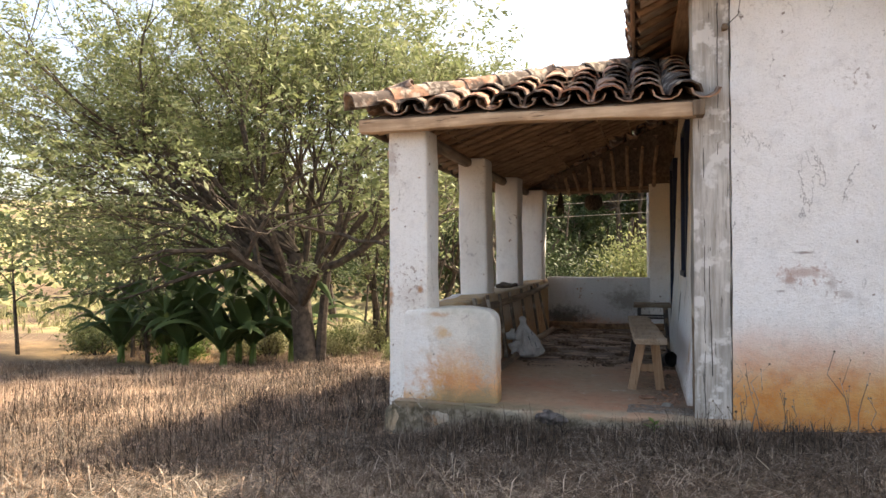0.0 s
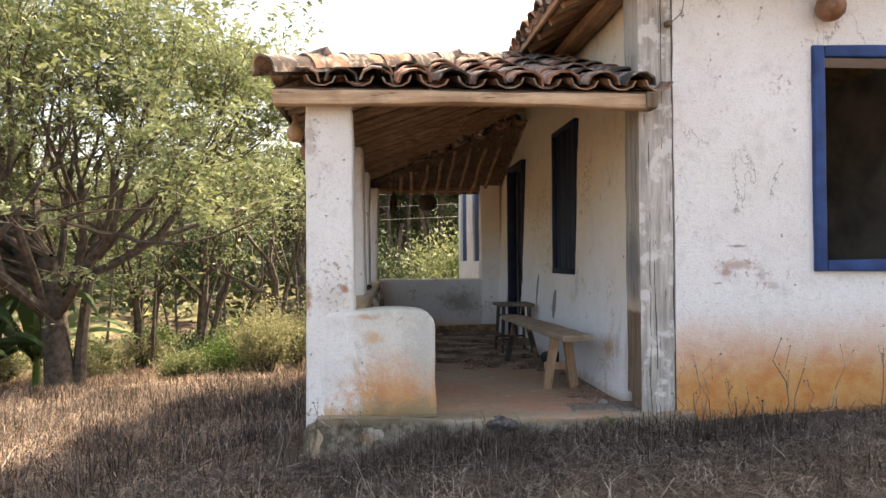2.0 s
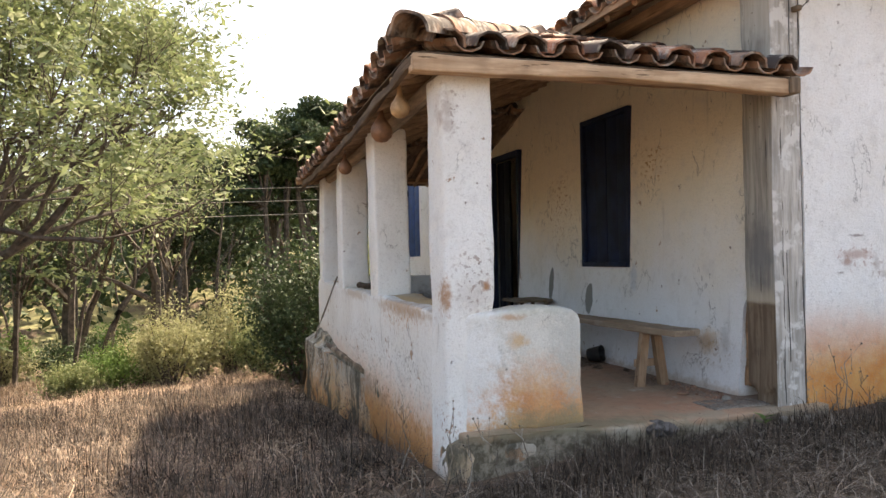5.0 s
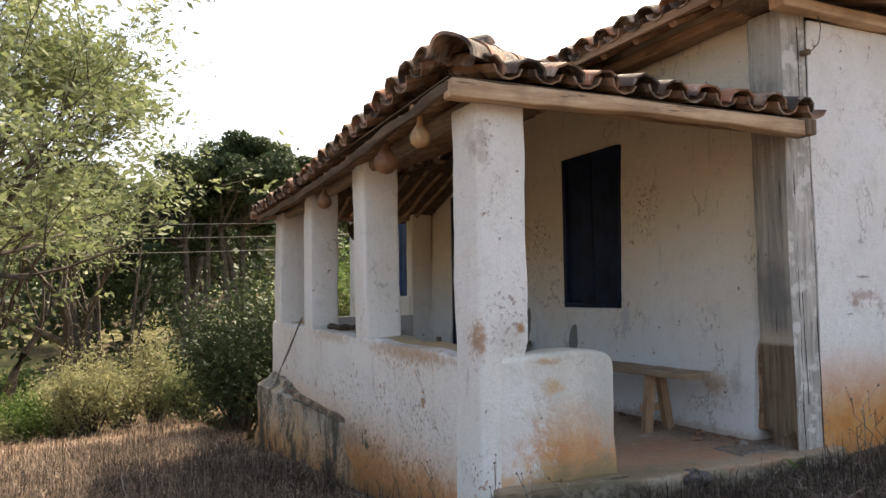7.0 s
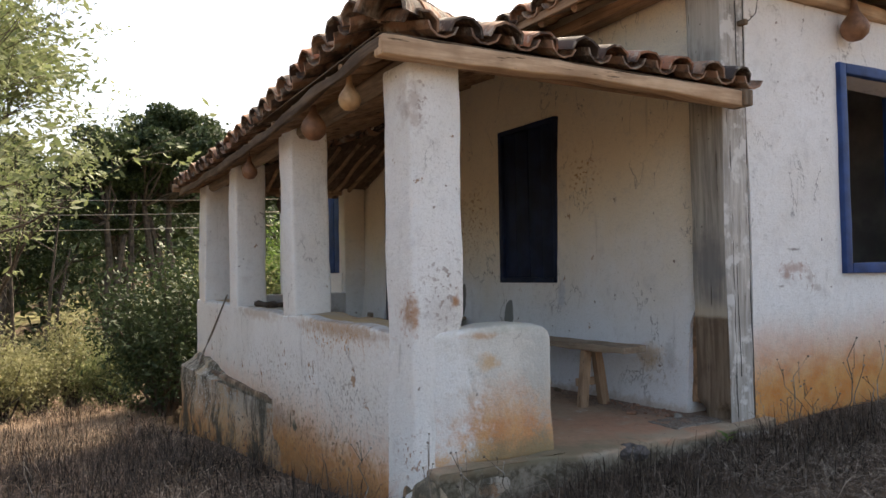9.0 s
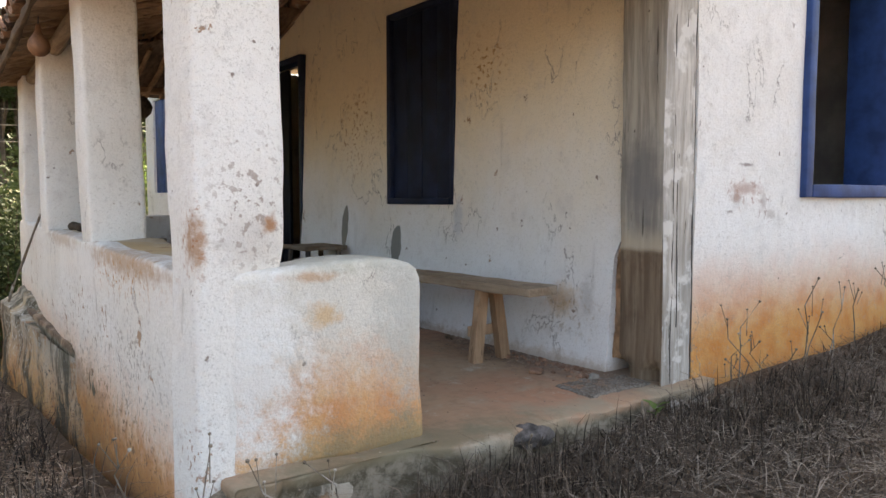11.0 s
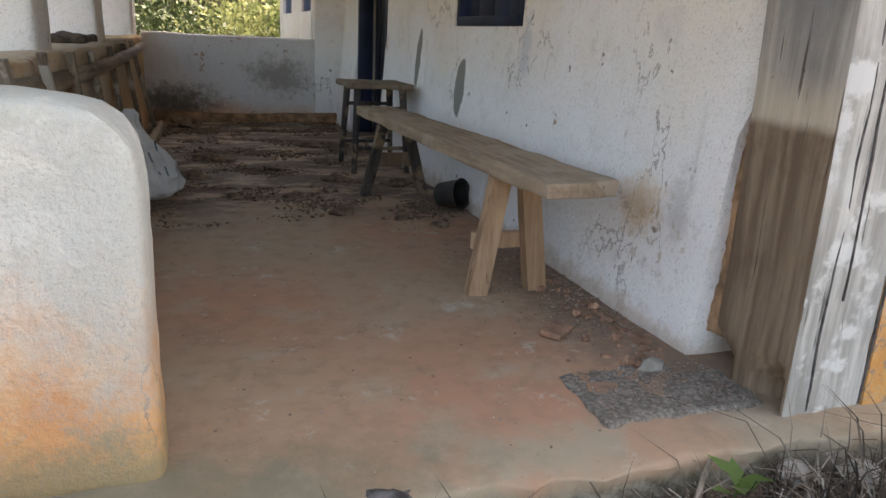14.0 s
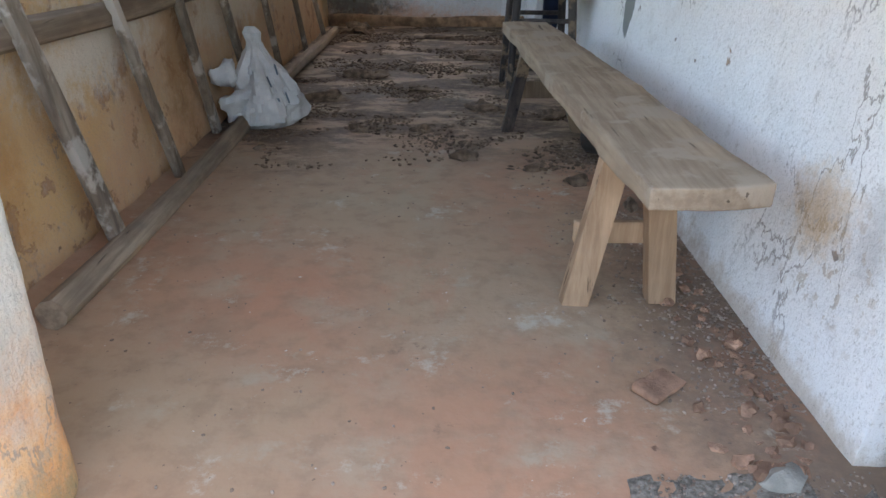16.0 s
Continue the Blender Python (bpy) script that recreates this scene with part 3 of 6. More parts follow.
# ---- ground ----
def ground_z(x, y):
    z = -0.27 + (0.07 * min(x, 9) if x > 0 else 0.05 * max(x, -14))
    z -= 0.1 * min(max(0, y), 13) if x < 2.6 else 0
    if y > 13:
        z -= 0.03 * min(y - 13, 12)
    far = max(0, y - 30, -x - 32)
    z += 0.16 * min(far, 90)
    lift = max(0.0, -x - 12 + 0.25 * y) if x < -12 else 0
    z += 0.05 * min(lift, 20)
    z += 0.05 * noise.noise(Vector((x * 0.35, y * 0.35, 0))) + 0.025 * noise.noise(Vector((x * 1.3, y * 1.3, 4)))
    return z


def spaced(lo, hi, fine_lo, fine_hi, step, grow=1.16):
    mid = list(np.arange(fine_lo, fine_hi + 1e-6, step))
    out, s, v = [], step, fine_hi
    while v < hi:
        s *= grow
        v += s
        out.append(v)
    back, s, v = [], step, fine_lo
    while v > lo:
        s *= grow
        v -= s
        back.append(v)
    return back[::-1] + mid + out


gx, gy = spaced(-400, 400, -9, 7, 0.3), spaced(-300, 500, -7, 14, 0.3)
gv = [(float(x), float(y), ground_z(x, y) - (0.5 if 0.2 < x < 30 and 0.0 < y < 12 else 0)) for y in gy for x in gx]
nx = len(gx)
gf = [(j * nx + i, j * nx + i + 1, (j + 1) * nx + i + 1, (j + 1) * nx + i) for j in range(len(gy) - 1) for i in range(nx - 1)]
gm = from_lists("ground", gv, gf, M_GROUND)
for p in gm.polygons:
    p.use_smooth = True
ground = tagged(new("ground", gm), "dry brown earth with dead grass sloping away", "ground", "", "structure")


# ---- the house ----
def slip(y):
    """The porch's outer side is not quite parallel to the house wall."""
    return 0.03 * max(0.0, y)


def skewed(bm):
    for v in bm.verts:
        v.co.x += slip(v.co.y)
    return bm


# floor slab, with a broken lip along the front
bm = rbox(0.10, 2.80, -0.30, 6.1, -0.34, 0.0, 0.014, 0.055, 0.008, 2.5)
for v in bm.verts:
    if v.co.y < -0.2:
        v.co.y += 0.03 * noise.noise(Vector((v.co.x * 3, 7, v.co.z * 3))) + 0.02 * noise.noise(Vector((v.co.x * 11, 2, 0)))
        v.co.z -= 0.02 * max(0, noise.noise(Vector((v.co.x * 5, 1, 3)))) if v.co.z > -0.1 else 0
        v.co.y += 0.022 * noise.noise(v.co * 19) + 0.045 * max(0.0, noise.noise(Vector((v.co.x * 6.5, v.co.z * 5, 31))))
        if v.co.x < 1.0:
            v.co.y += min(0.12, 0.7 * (1.0 - v.co.x))
solid("floor", bm, M_FLOOR, "worn earth and cement porch floor with dirt", "floor", "", "structure")


def porch_wall_at(u, z, d):
    lean = 2.40 + 0.085 * min(1, max(0, z) / 0.9) + 0.03 * max(0, z - 0.95)
    w = 0.012 * noise.noise(Vector((u * 1.3, z * 1.3, 2))) + 0.005 * noise.noise(Vector((u * 6, z * 6, 8)))
    if u < 0.14 and z < 0.74:  # the plaster has fallen off beside the post's foot
        u = 0.165 + 0.012 * noise.noise(Vector((z * 13, 5, 1)))
    return Vector((lean + w + d if d == 0 else 2.80, u, z))


WIN = (1.69, 2.60, 0.95, 2.50)
DOOR = (4.17, 5.22, 0.0, 2.44)
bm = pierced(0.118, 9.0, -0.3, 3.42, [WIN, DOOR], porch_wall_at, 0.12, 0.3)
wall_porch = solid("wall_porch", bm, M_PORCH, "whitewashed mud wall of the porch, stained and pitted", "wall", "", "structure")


def front_y(x):
    """The front wall runs slightly askew to the porch."""
    return -0.183 - 0.052 * (x - 2.45)


def front_wall_at(u, z, d):
    w = 0.010 * noise.noise(Vector((u * 1.1, z * 1.1, 12))) + 0.004 * noise.noise(Vector((u * 6, z * 6, 18)))
    return Vector((u + (0.012 * noise.noise(Vector((z * 4, 1, 1))) + 0.006 * noise.noise(Vector((z * 15, 3, 1))) if u < 2.72 and d == 0 else 0), front_y(u) + w if d == 0 else 0.02, z))


FWIN = (3.80, 4.94, 1.08, 2.58)
bm = pierced(2.69, 9.5, -0.6, 3.06, [FWIN], front_wall_at, 0.13, 0.3)
wall_front = solid("wall_front", bm, M_FRONT, "whitewashed front wall with orange clay splash below", "wall", "", "structure")

# the rest of the house, which closes the dark rooms
bm = rbox(9.2, 9.5, 0.02, 9.0, -0.6, 3.06, 0.01, 1.0, 0)
rbox(2.8, 9.2, 8.7, 9.0, -0.6, 3.06, 0.01, 1.0, 0, bm=bm)
solid("wall_back", bm, M_WHITEWASH, "whitewashed walls at the back of the house", "wall", "", "structure")
solid("floor_inside", rbox(2.8, 9.2, 0.02, 8.7, -0.1, 0.0, 0.005, 2, 0), M_DARK, "dark earth floor inside the rooms", "floor", "", "structure")
bm = rbox(5.9, 6.05, 0.02, 8.7, 0.0, 3.1, 0.005, 2, 0)
rbox(2.8, 5.9, 3.2, 3.35, 0.0, 3.1, 0.005, 2, 0, bm=bm)
solid("wall_inside", bm, M_DARK, "unlit inner wall of the room", "wall", "", "structure")

# side wall past the porch, with two blue shutters
BW = [(6.0, 6.72, 1.08, 2.4), (7.55, 8.35, 1.08, 2.4)]
bm = pierced(6.02, 8.75, -1.0, 3.1, BW, lambda u, z, d: Vector((2.17 + d + 0.01 * noise.noise(Vector((u * 2, z * 2, 3))), u, z)), 0.2, 0.22)
solid("wall_side_back", bm, M_WHITEWASH, "sunlit whitewashed side wall past the porch", "wall", "", "structure")
for w in BW:
    win = thing("window_back", "closed blue wooden shutters in the side wall", "window", "blue shutters", "structure")
    for a, b in ((w[0], (w[0] + w[1]) / 2 - 0.004), ((w[0] + w[1]) / 2 + 0.004, w[1])):
        part("shutter", rbox(2.20, 2.235, a + 0.004, b - 0.002, w[2] + 0.004, w[3] - 0.004, 0.005, 0.5, 0), M_BLUE, win)

# corner post with the split board at its foot
post = thing("corner_post", "weathered grey timber corner post, deeply cracked", "post", "", "structure", (2.42, -0.1, -0.05))
post.location = (0, 0, 0)
bm = rbox(2.430, 2.686, -0.19, 0.100, -0.12, 3.12, 0.010, 0.04, 0.006, 4.0)
for v in bm.verts:
    if v.co.y < -0.16:
        v.co.y += 0.022 * max(0, noise.noise(Vector((v.co.x * 40, 3, v.co.z * 0.8))))
    if v.co.x < 2.5:  # rotted hollows at the foot
        f = max(0, 1 - abs(v.co.y + 0.12) / 0.06) + max(0, 1 - abs(v.co.y - 0.08) / 0.05)
        v.co.x += 0.12 * min(1, f) * max(0.0, min(1, (0.10 - v.co.z) / 0.03))
timber = part("timber", bm, [M_POST, M_POSTFRONT], post)
for p in timber.data.polygons:
    p.material_index = 1 if p.normal.y < -0.6 and p.center.y < -0.15 else 0
bm = bmesh.new()
for k in range(4):
    x = (2.505, 2.545, 2.682, 2.60)[k]
    pts = [(x + 0.016 * noise.noise(Vector((z * 1.5, k * 7, 1))) + 0.007 * noise.noise(Vector((z * 7, k * 5, 3))), -0.188, z) for z in np.linspace((0.0, 0.3, 0.0, 1.9)[k], (2.3, 1.5, 3.05, 3.0)[k], 40)]
    tube(pts, [0.0035 + 0.004 * abs(noise.noise(Vector((z * 3, k, 0)))) for z in range(40)], 5, bm)
part("crack", bm, M_BLACKSTONE, post, "dark drying cracks")
part("peg", rbox(2.63, 2.67, -0.245, -0.175, 2.79, 2.83, 0.008, 0.05, 0.003), M_BOARD, post)
bm = rbox(2.452, 2.52, 0.102, 0.180, 0.085, 0.74, 0.008, 0.010, 0.004, 40)
for v in bm.verts:
    v.co.x += 0.05 * v.co.z + 0.010 * noise.noise(Vector((v.co.y * 50, 4, v.co.z * 5))) + 0.005 * noise.noise(v.co * 70)
solid("mud_edge", bm, M_MUD, "crumbled bare mud where the plaster ends", "wall", "", "structure")


# ---- windows and door ----
def shuttered(name, x, y0, y1, z0, z1, label, material, mid=True):
    win = thing(name, label, "window", "", "structure")
    f = 0.05
    part("window_frame", rbox(x - 0.015, x + 0.08, y0, y0 + f, z0, z1, 0.006, 0.4, 0.002), material, win)
    part("window_frame", rbox(x - 0.015, x + 0.08, y1 - f, y1, z0, z1, 0.006, 0.4, 0.002), material, win)
    part("window_frame", rbox(x - 0.015, x + 0.08, y0 + f, y1 - f, z1 - f, z1, 0.006, 0.4, 0.002), material, win)
    part("window_sill", rbox(x - 0.03, x + 0.08, y0 + f, y1 - f, z0, z0 + f, 0.006, 0.4, 0.002), material, win)
    n = 4
    w = (y1 - y0 - 2 * f) / n
    for k in range(n):
        a = y0 + f + k * w
        part("board", rbox(x + 0.02 + 0.004 * (k % 2), x + 0.05, a + 0.003, a + w - 0.003, z0 + f, z1 - f, 0.004, 0.5, 0), material, win)
    return win


# porch shutter and door frame take the blue with the shade coloured in
shuttered("window_1", 2.50, *WIN, "closed dark blue wooden shutter on the porch", M_SHADEBLUE)
door = thing("door_1", "dark blue plank door, one leaf open on a dark room", "door", "", "structure")
for a, b in ((DOOR[0], DOOR[0] + 0.06), (DOOR[1] - 0.06, DOOR[1])):
    part("door_frame", rbox(2.47, 2.60, a, b, 0.0, DOOR[3], 0.006, 0.5, 0.002), M_SHADEBLUE, door)
part("door_frame", rbox(2.47, 2.60, DOOR[0] + 0.06, DOOR[1] - 0.06, DOOR[3] - 0.06, DOOR[3], 0.006, 0.5, 0.002), M_SHADEBLUE, door)
# closed leaf, its boards coloured with the shade of the doorway
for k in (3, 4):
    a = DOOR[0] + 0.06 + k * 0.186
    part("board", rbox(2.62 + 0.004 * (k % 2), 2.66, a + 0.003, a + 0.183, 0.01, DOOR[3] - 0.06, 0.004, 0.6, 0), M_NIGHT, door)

def askew(bm):
    for v in bm.verts:
        v.co.y += front_y(v.co.x)
    return bm


win2 = thing("window_2", "open window with a wide blue painted frame", "window", "", "structure")
x0, x1, z0, z1 = 3.72, 5.02, 1.0, 2.66
for nm, b in (("window_frame", (x0, x0 + 0.085, z0, z1)), ("window_frame", (x1 - 0.085, x1, z0, z1)),
              ("window_frame", (x0 + 0.085, x1 - 0.085, z1 - 0.085, z1)), ("window_sill", (x0 + 0.085, x1 - 0.085, z0, z0 + 0.085))):
    part(nm, askew(rbox(b[0], b[1], -0.04, 0.02 if nm == "window_frame" else 0.025, b[2], b[3], 0.01, 0.3, 0.004)), M_BLUE, win2)
# inner lining of the opening
part("lining", rbox(4.925, 4.945, -0.28, 0.03, 1.09, 2.57, 0.004, 0.5, 0), M_BLUE, win2)
part("lining", rbox(3.795, 3.815, -0.225, 0.03, 1.09, 2.57, 0.004, 0.5, 0), M_BLUE, win2)


# ---- parapets and pillars ----
par = rbox(0.06, 0.945, -0.085, 0.135, -0.02, 0.745, 0.035, 0.035, 0.008, 3.5)
for v in par.verts:
    x, z = v.co.x, v.co.z
    if x > 0.825 and z > 0.625:  # rounded shoulder at the free end
        dx, dz = x - 0.825, z - 0.625
        d = math.hypot(dx, dz)
        if d > 0.12:
            v.co.x, v.co.z = 0.825 + dx / d * 0.12, 0.625 + dz / d * 0.12
    v.co.z += 0.012 * math.sin(x * 7 - 3.0) if z > 0.5 else 0
    if v.co.y < 0:
        v.co.y += 0.030 * min(1, max(0, 0.60 - x) / 0.25) + 0.030 * min(1, max(0, 0.28 - x) / 0.2) - 0.02 * max(0, 0.3 - z)
    if v.co.z < 0.25 and x > 0.9:
        v.co.x += 0.008 * (0.25 - v.co.z) / 0.25
solid("parapet_front", par, M_PARAPET, "low whitewashed parapet with a rounded end, orange stains", "parapet", "", "structure")

bm = skewed(rbox(0.025, 0.43, 0.08, 6.12, -0.95, 0.75, 0.03, 0.07, 0.014, 2.2))
for v in bm.verts:
    if v.co.z > 0.4:
        v.co.z += 0.008 * v.co.y - 0.02 + (0.012 * noise.noise(Vector((v.co.y * 2.3, 0, 4))))
    if v.co.x > 0.35:
        v.co.x += 0.05 * max(0, 0.4 - v.co.z)
solid("parapet_side", bm, [M_SIDE, M_INNER], "long whitewashed mud parapet, stained ochre inside", "parapet", "", "structure")
me = bpy.data.objects["parapet_side"].data
for p in me.polygons:
    c, nrm = p.center, p.normal
    if nrm.x > 0.5 or (nrm.z > 0.6 and c.x - slip(c.y) > 0.1):
        p.material_index = 1
bm = rbox(0.60, 2.20, 5.93, 6.14, -0.05, 0.81, 0.025, 0.09, 0.012, 2.2)
solid("parapet_far", bm, M_FARPAR, "whitewashed parapet closing the far end of the porch", "parapet", "", "structure")
bm = rbox(0.57, 2.42, 5.86, 5.95, -0.02, 0.09, 0.03, 0.1, 0.014, 3)
solid("ledge_far", bm, M_MUD, "low earthen ledge along the far parapet", "trim", "", "structure")
bm = rbox(2.185, 2.50, 5.93, 6.16, -0.05, 2.9, 0.02, 0.14, 0.008, 2.5)
solid("wall_stub", bm, M_PORCH, "stained plaster wall end beside the far opening", "wall", "", "structure")

# plinth below the side parapet, battered and rough
bm = rbox(0.04, 0.4, 2.1, 6.2, -1.4, 0.10, 0.06, 0.09, 0.02, 2.6)
for v in bm.verts:
    x, y, z = v.co
    f = min(1, max(0, y - 2.3) / 2.9)
    if z > 0:
        v.co.z = z - 0.60 + 0.60 * f ** 0.6 + 0.03 * noise.noise(Vector((y * 3, 2, 2)))
    if x < 0.2:
        v.co.x -= 0.20 * f * (0.35 if z > 0.02 else 1.0) + 0.03 * max(0, -z) * f + 0.05 * f * noise.noise(Vector((y * 2.6, z * 3, 6)))
    v.co.x += slip(y)
solid("plinth_side", bm, M_PLINTH, "rough rendered stone plinth, blackened and stained", "plinth", "", "structure")
bm = rbox(0.022, 1.06, -0.15, 0.1, -0.75, -0.055, 0.05, 0.05, 0.03, 5)
solid("plinth_front", bm, M_PLINTH, "mossy rendered plinth under the front parapet", "plinth", "", "structure")


def pillar(x0, x1, y0, y1, z0, z1, seed):
    bm = rbox(x0, x1, y0, y1, z0, z1, 0.028, 0.09, 0.010, 2.4, None, seed)
    for v in bm.verts:
        f = (v.co.z - z0) / (z1 - z0)
        v.co.x += 0.012 * math.sin(seed + f * 2.5)
    for v in bm.verts:  # the first one is let into the parapet
        if z0 < 0 and v.co.z < 0.74 and v.co.x > 0.2 and v.co.y < 0.1:
            v.co.y += 0.05 * min(1, (v.co.x - 0.2) / 0.08)
    return skewed(bm)


for k, (x0, x1, y0, y1, z0, z1) in enumerate(((0.015, 0.35, -0.042, 0.30, -0.6, 2.24), (0.03, 0.345, 2.08, 2.42, 0.70, 2.26),
                                              (0.03, 0.345, 3.95, 4.28, 0.72, 2.24), (0.03, 0.40, 5.62, 6.0, 0.74, 2.2))):
    solid("pillar", pillar(x0, x1, y0, y1, z0, z1, k * 1.7), M_PILLAR,
          ("square whitewashed pillar with flaking paint at the corner", "square whitewashed pillar standing on the parapet")[k > 0],
          "pillar", "porch pillars", "structure")


# ---- roofs ----
def tile_mesh(name, r0, r1, length, thick=0.014, seg=5, arch=1.0, warp=0.0, seed=0, material=None):
    """A half-round clay tile lying along +y, its wide end at the origin."""
    bm = bmesh.new()
    rings = []
    for y, r in ((0.0, r0), (length, r1)):
        for t in (0.0, thick):
            ring = []
            for i in range(seg + 1):
                w = math.pi * i / seg
                q = 1 + warp * noise.noise(Vector((i * 4.0 / seg, y * 5, seed)))
                ring.append(bm.verts.new((-(r - t) * math.cos(w) * q, y + 0.012 * noise.noise(Vector((i * 4.5 / seg, y, seed + 4))),
                                          (r - t) * math.sin(w) * arch * q)))
            rings.append(ring)
    o0, i0, o1, i1 = rings
    for k in range(seg):
        bm.faces.new([o0[k], o1[k], o1[k + 1], o0[k + 1]])
        bm.faces.new([i0[k], i0[k + 1], i1[k + 1], i1[k]])
        bm.faces.new([o0[k], o0[k + 1], i0[k + 1], i0[k]])
        bm.faces.new([o1[k], i1[k], i1[k + 1], o1[k + 1]])
    for k in (0, seg):
        bm.faces.new([o0[k], i0[k], i1[k], o1[k]])
    bmesh.ops.recalc_face_normals(bm, faces=bm.faces)
    return finish(bm, name, material or M_TILE, True, 50)


COVERS = [tile_mesh("tile", 0.122, 0.102, 0.47, 0.016, arch=0.84, warp=0.12, seed=s) for s in range(4)]
CHANNEL = tile_mesh("channel_tile", 0.105, 0.118, 0.47, arch=0.7)
RIDGES = [tile_mesh("ridge_tile", 0.145, 0.12, 0.50, 0.020, 12, 0.95, 0.10, s + 9, M_RIDGE) for s in range(3)]


def joined(name, me, places, material, parent=None, kind="stuff"):
    """Many copies of one mesh as one mesh."""
    v = np.array([p.co[:] for p in me.vertices])
    f = [tuple(p.vertices) for p in me.polygons]
    allv, allf = [], []
    for k, m in enumerate(places):
        a = np.array(m)
        allv.append(v @ a[:3, :3].T + a[:3, 3])
        allf += [tuple(i + k * len(v) for i in q) for q in f]
    ob = new(name, from_lists(name, np.concatenate(allv).tolist(), allf, material))
    ob.parent = parent
    return tagged(ob, "", "", "", kind)


PITCH, STEEP = 0.35, 0.35
ROLL_UP = math.degrees(math.atan(PITCH))


def eave_y(x):
    """The front eave follows the skewed beam."""
    return -0.19 - 0.075 * (x + 0.18)


def z_front(x, y):
    return 2.305 - 0.018 * max(0, x) + PITCH * (y - eave_y(x))


def z_left(x, y):
    return 2.315 + STEEP * (x + 0.22) - 0.022 * max(0, y) - 0.05 * math.sin(max(0, min(1, y / 6)) * math.pi)


rnd = random.Random(5)


def wobble(a):
    return rnd.uniform(-a, a)


def tile_at(x, y, z, turn, tilt, flip=False):
    m = Matrix.Translation((x, y, z)) @ pose(0, 0, 0, 0, 0, turn + wobble(4)) @ pose(0, 0, 0, tilt + wobble(2.5), wobble(6), 0)
    return m @ pose(0, 0, 0, 0, 180, 0) if flip else m


M_OLDPOLE = wood("dark_eave_pole", (0.20, 0.14, 0.095), (0.085, 0.058, 0.042), 1, 0.9)
porch_roof = thing("porch_roof", "sagging lean-to roof of old clay barrel tiles on poles", "roof", "", "structure")
STEP, GAP = 0.35, 0.262
cover_at, channel_at = [], []
x = 0.02
while x < 2.42:  # front slope, up to the hip and the house wall
    y = eave_y(x)
    while y < x - 0.26 and y < 1.75 or y < eave_y(x) + 0.01:
        cover_at.append(tile_at(x + wobble(0.012), y + wobble(0.02), z_front(x, y) + 0.050, 4, ROLL_UP - 3))
        channel_at.append(tile_at(x + GAP / 2, y - 0.01, z_front(x, y) + 0.085, 4, ROLL_UP - 3, True))
        y += STEP
    x += GAP
y = 0.10
while y < 6.25:  # long side slope
    x = -0.23
    while x < min(1.95, y - 0.26, 6.30 - y) or x < -0.22:
        cover_at.append(tile_at(x + slip(y) + wobble(0.02), y + wobble(0.012), z_left(x, y) + 0.055 + 0.10 * max(0.0, 1 - y / 3.5) + wobble(0.012), -90, ROLL_UP))
        channel_at.append(tile_at(x - 0.01 + slip(y), y + GAP / 2, z_left(x, y) + 0.088 + 0.08 * max(0.0, 1 - y / 3.5), -90, ROLL_UP, True))
        x += STEP
    y += GAP
far_at = []
x = 0.1
while x < 2.2:  # far slope
    y = 6.3
    while y > 6.25 - x and y > 4.4:
        z = 2.17 + STEEP * (6.25 - y)
        far_at.append(tile_at(x + slip(6), y, z + 0.050, 180, ROLL_UP))
        channel_at.append(tile_at(x + GAP / 2 + slip(6), y, z + 0.085, 180, ROLL_UP, True))
        y -= STEP
    x += GAP
# boards that the tiles lie on, over the rafters
for corners in (((-0.19, -0.12), (2.32, 2.2), (2.32, 4.2), (-0.02, 6.22)), ((-0.17, -0.16), (2.47, -0.34), (2.47, 2.3), (2.3, 2.3)), ((0.0, 6.24), (2.32, 4.2), (2.5, 4.2), (2.5, 6.24))):
    bm = bmesh.new()
    up = []
    for x, y in corners:
        front = corners[0][0] == -0.17
        z = z_front(x, y) if front else (z_left(x, y) if corners[0][0] == -0.19 else 2.17 + STEEP * (6.25 - y))
        up.append(bm.verts.new((x, y, z - 0.004)))
    low = [bm.verts.new(v.co - Vector((0, 0, 0.008))) for v in up]
    bm.faces.new(up)
    bm.faces.new(low[::-1])
    for k in range(4):
        bm.faces.new([up[k], low[k], low[(k + 1) % 4], up[(k + 1) % 4]])
    bmesh.ops.recalc_face_normals(bm, faces=bm.faces)
    part("boarding", bm, M_OLDPOLE, porch_roof, "smoke brown boards under the tiles", False)
joined("channel_tiles", CHANNEL, channel_at, M_TILE, porch_roof)
joined("far_tiles", COVERS[0], far_at, M_TILE, porch_roof)
for k in range(9):  # hip
    f = k / 8.6
    a = Vector((-0.24, -0.235, 2.385)).lerp(Vector((1.95, 1.86, 3.06)), f)
    ob = new("ridge_tile", RIDGES[k % 3])
    ob.parent = porch_roof
    ob.matrix_basis = Matrix.Translation(a) @ pose(0, 0, 0, 0, 0, -45 + wobble(5)) @ pose(0, 0, 0, 12.5 + wobble(2), wobble(5), 0)

# beams, plates and poles
bm = rbox(-0.19, 2.45, -0.06, 0.05, 2.205, 2.305, 0.012, 0.10, 0.007, 3.0)
for v in bm.verts:
    v.co.z += 0.008 * noise.noise(Vector((v.co.x * 1.6, 0, 5))) - 0.016 * (v.co.x + 0.2)
    if v.co.z < 2.24:
        v.co.z += 0.03 * max(0, math.sin((v.co.x - 0.3) / 2.1 * math.pi)) - 0.008
    v.co.y += eave_y(v.co.x) + 0.085
part("front_beam", bm, M_BEAM, porch_roof, "pale split timber beam")
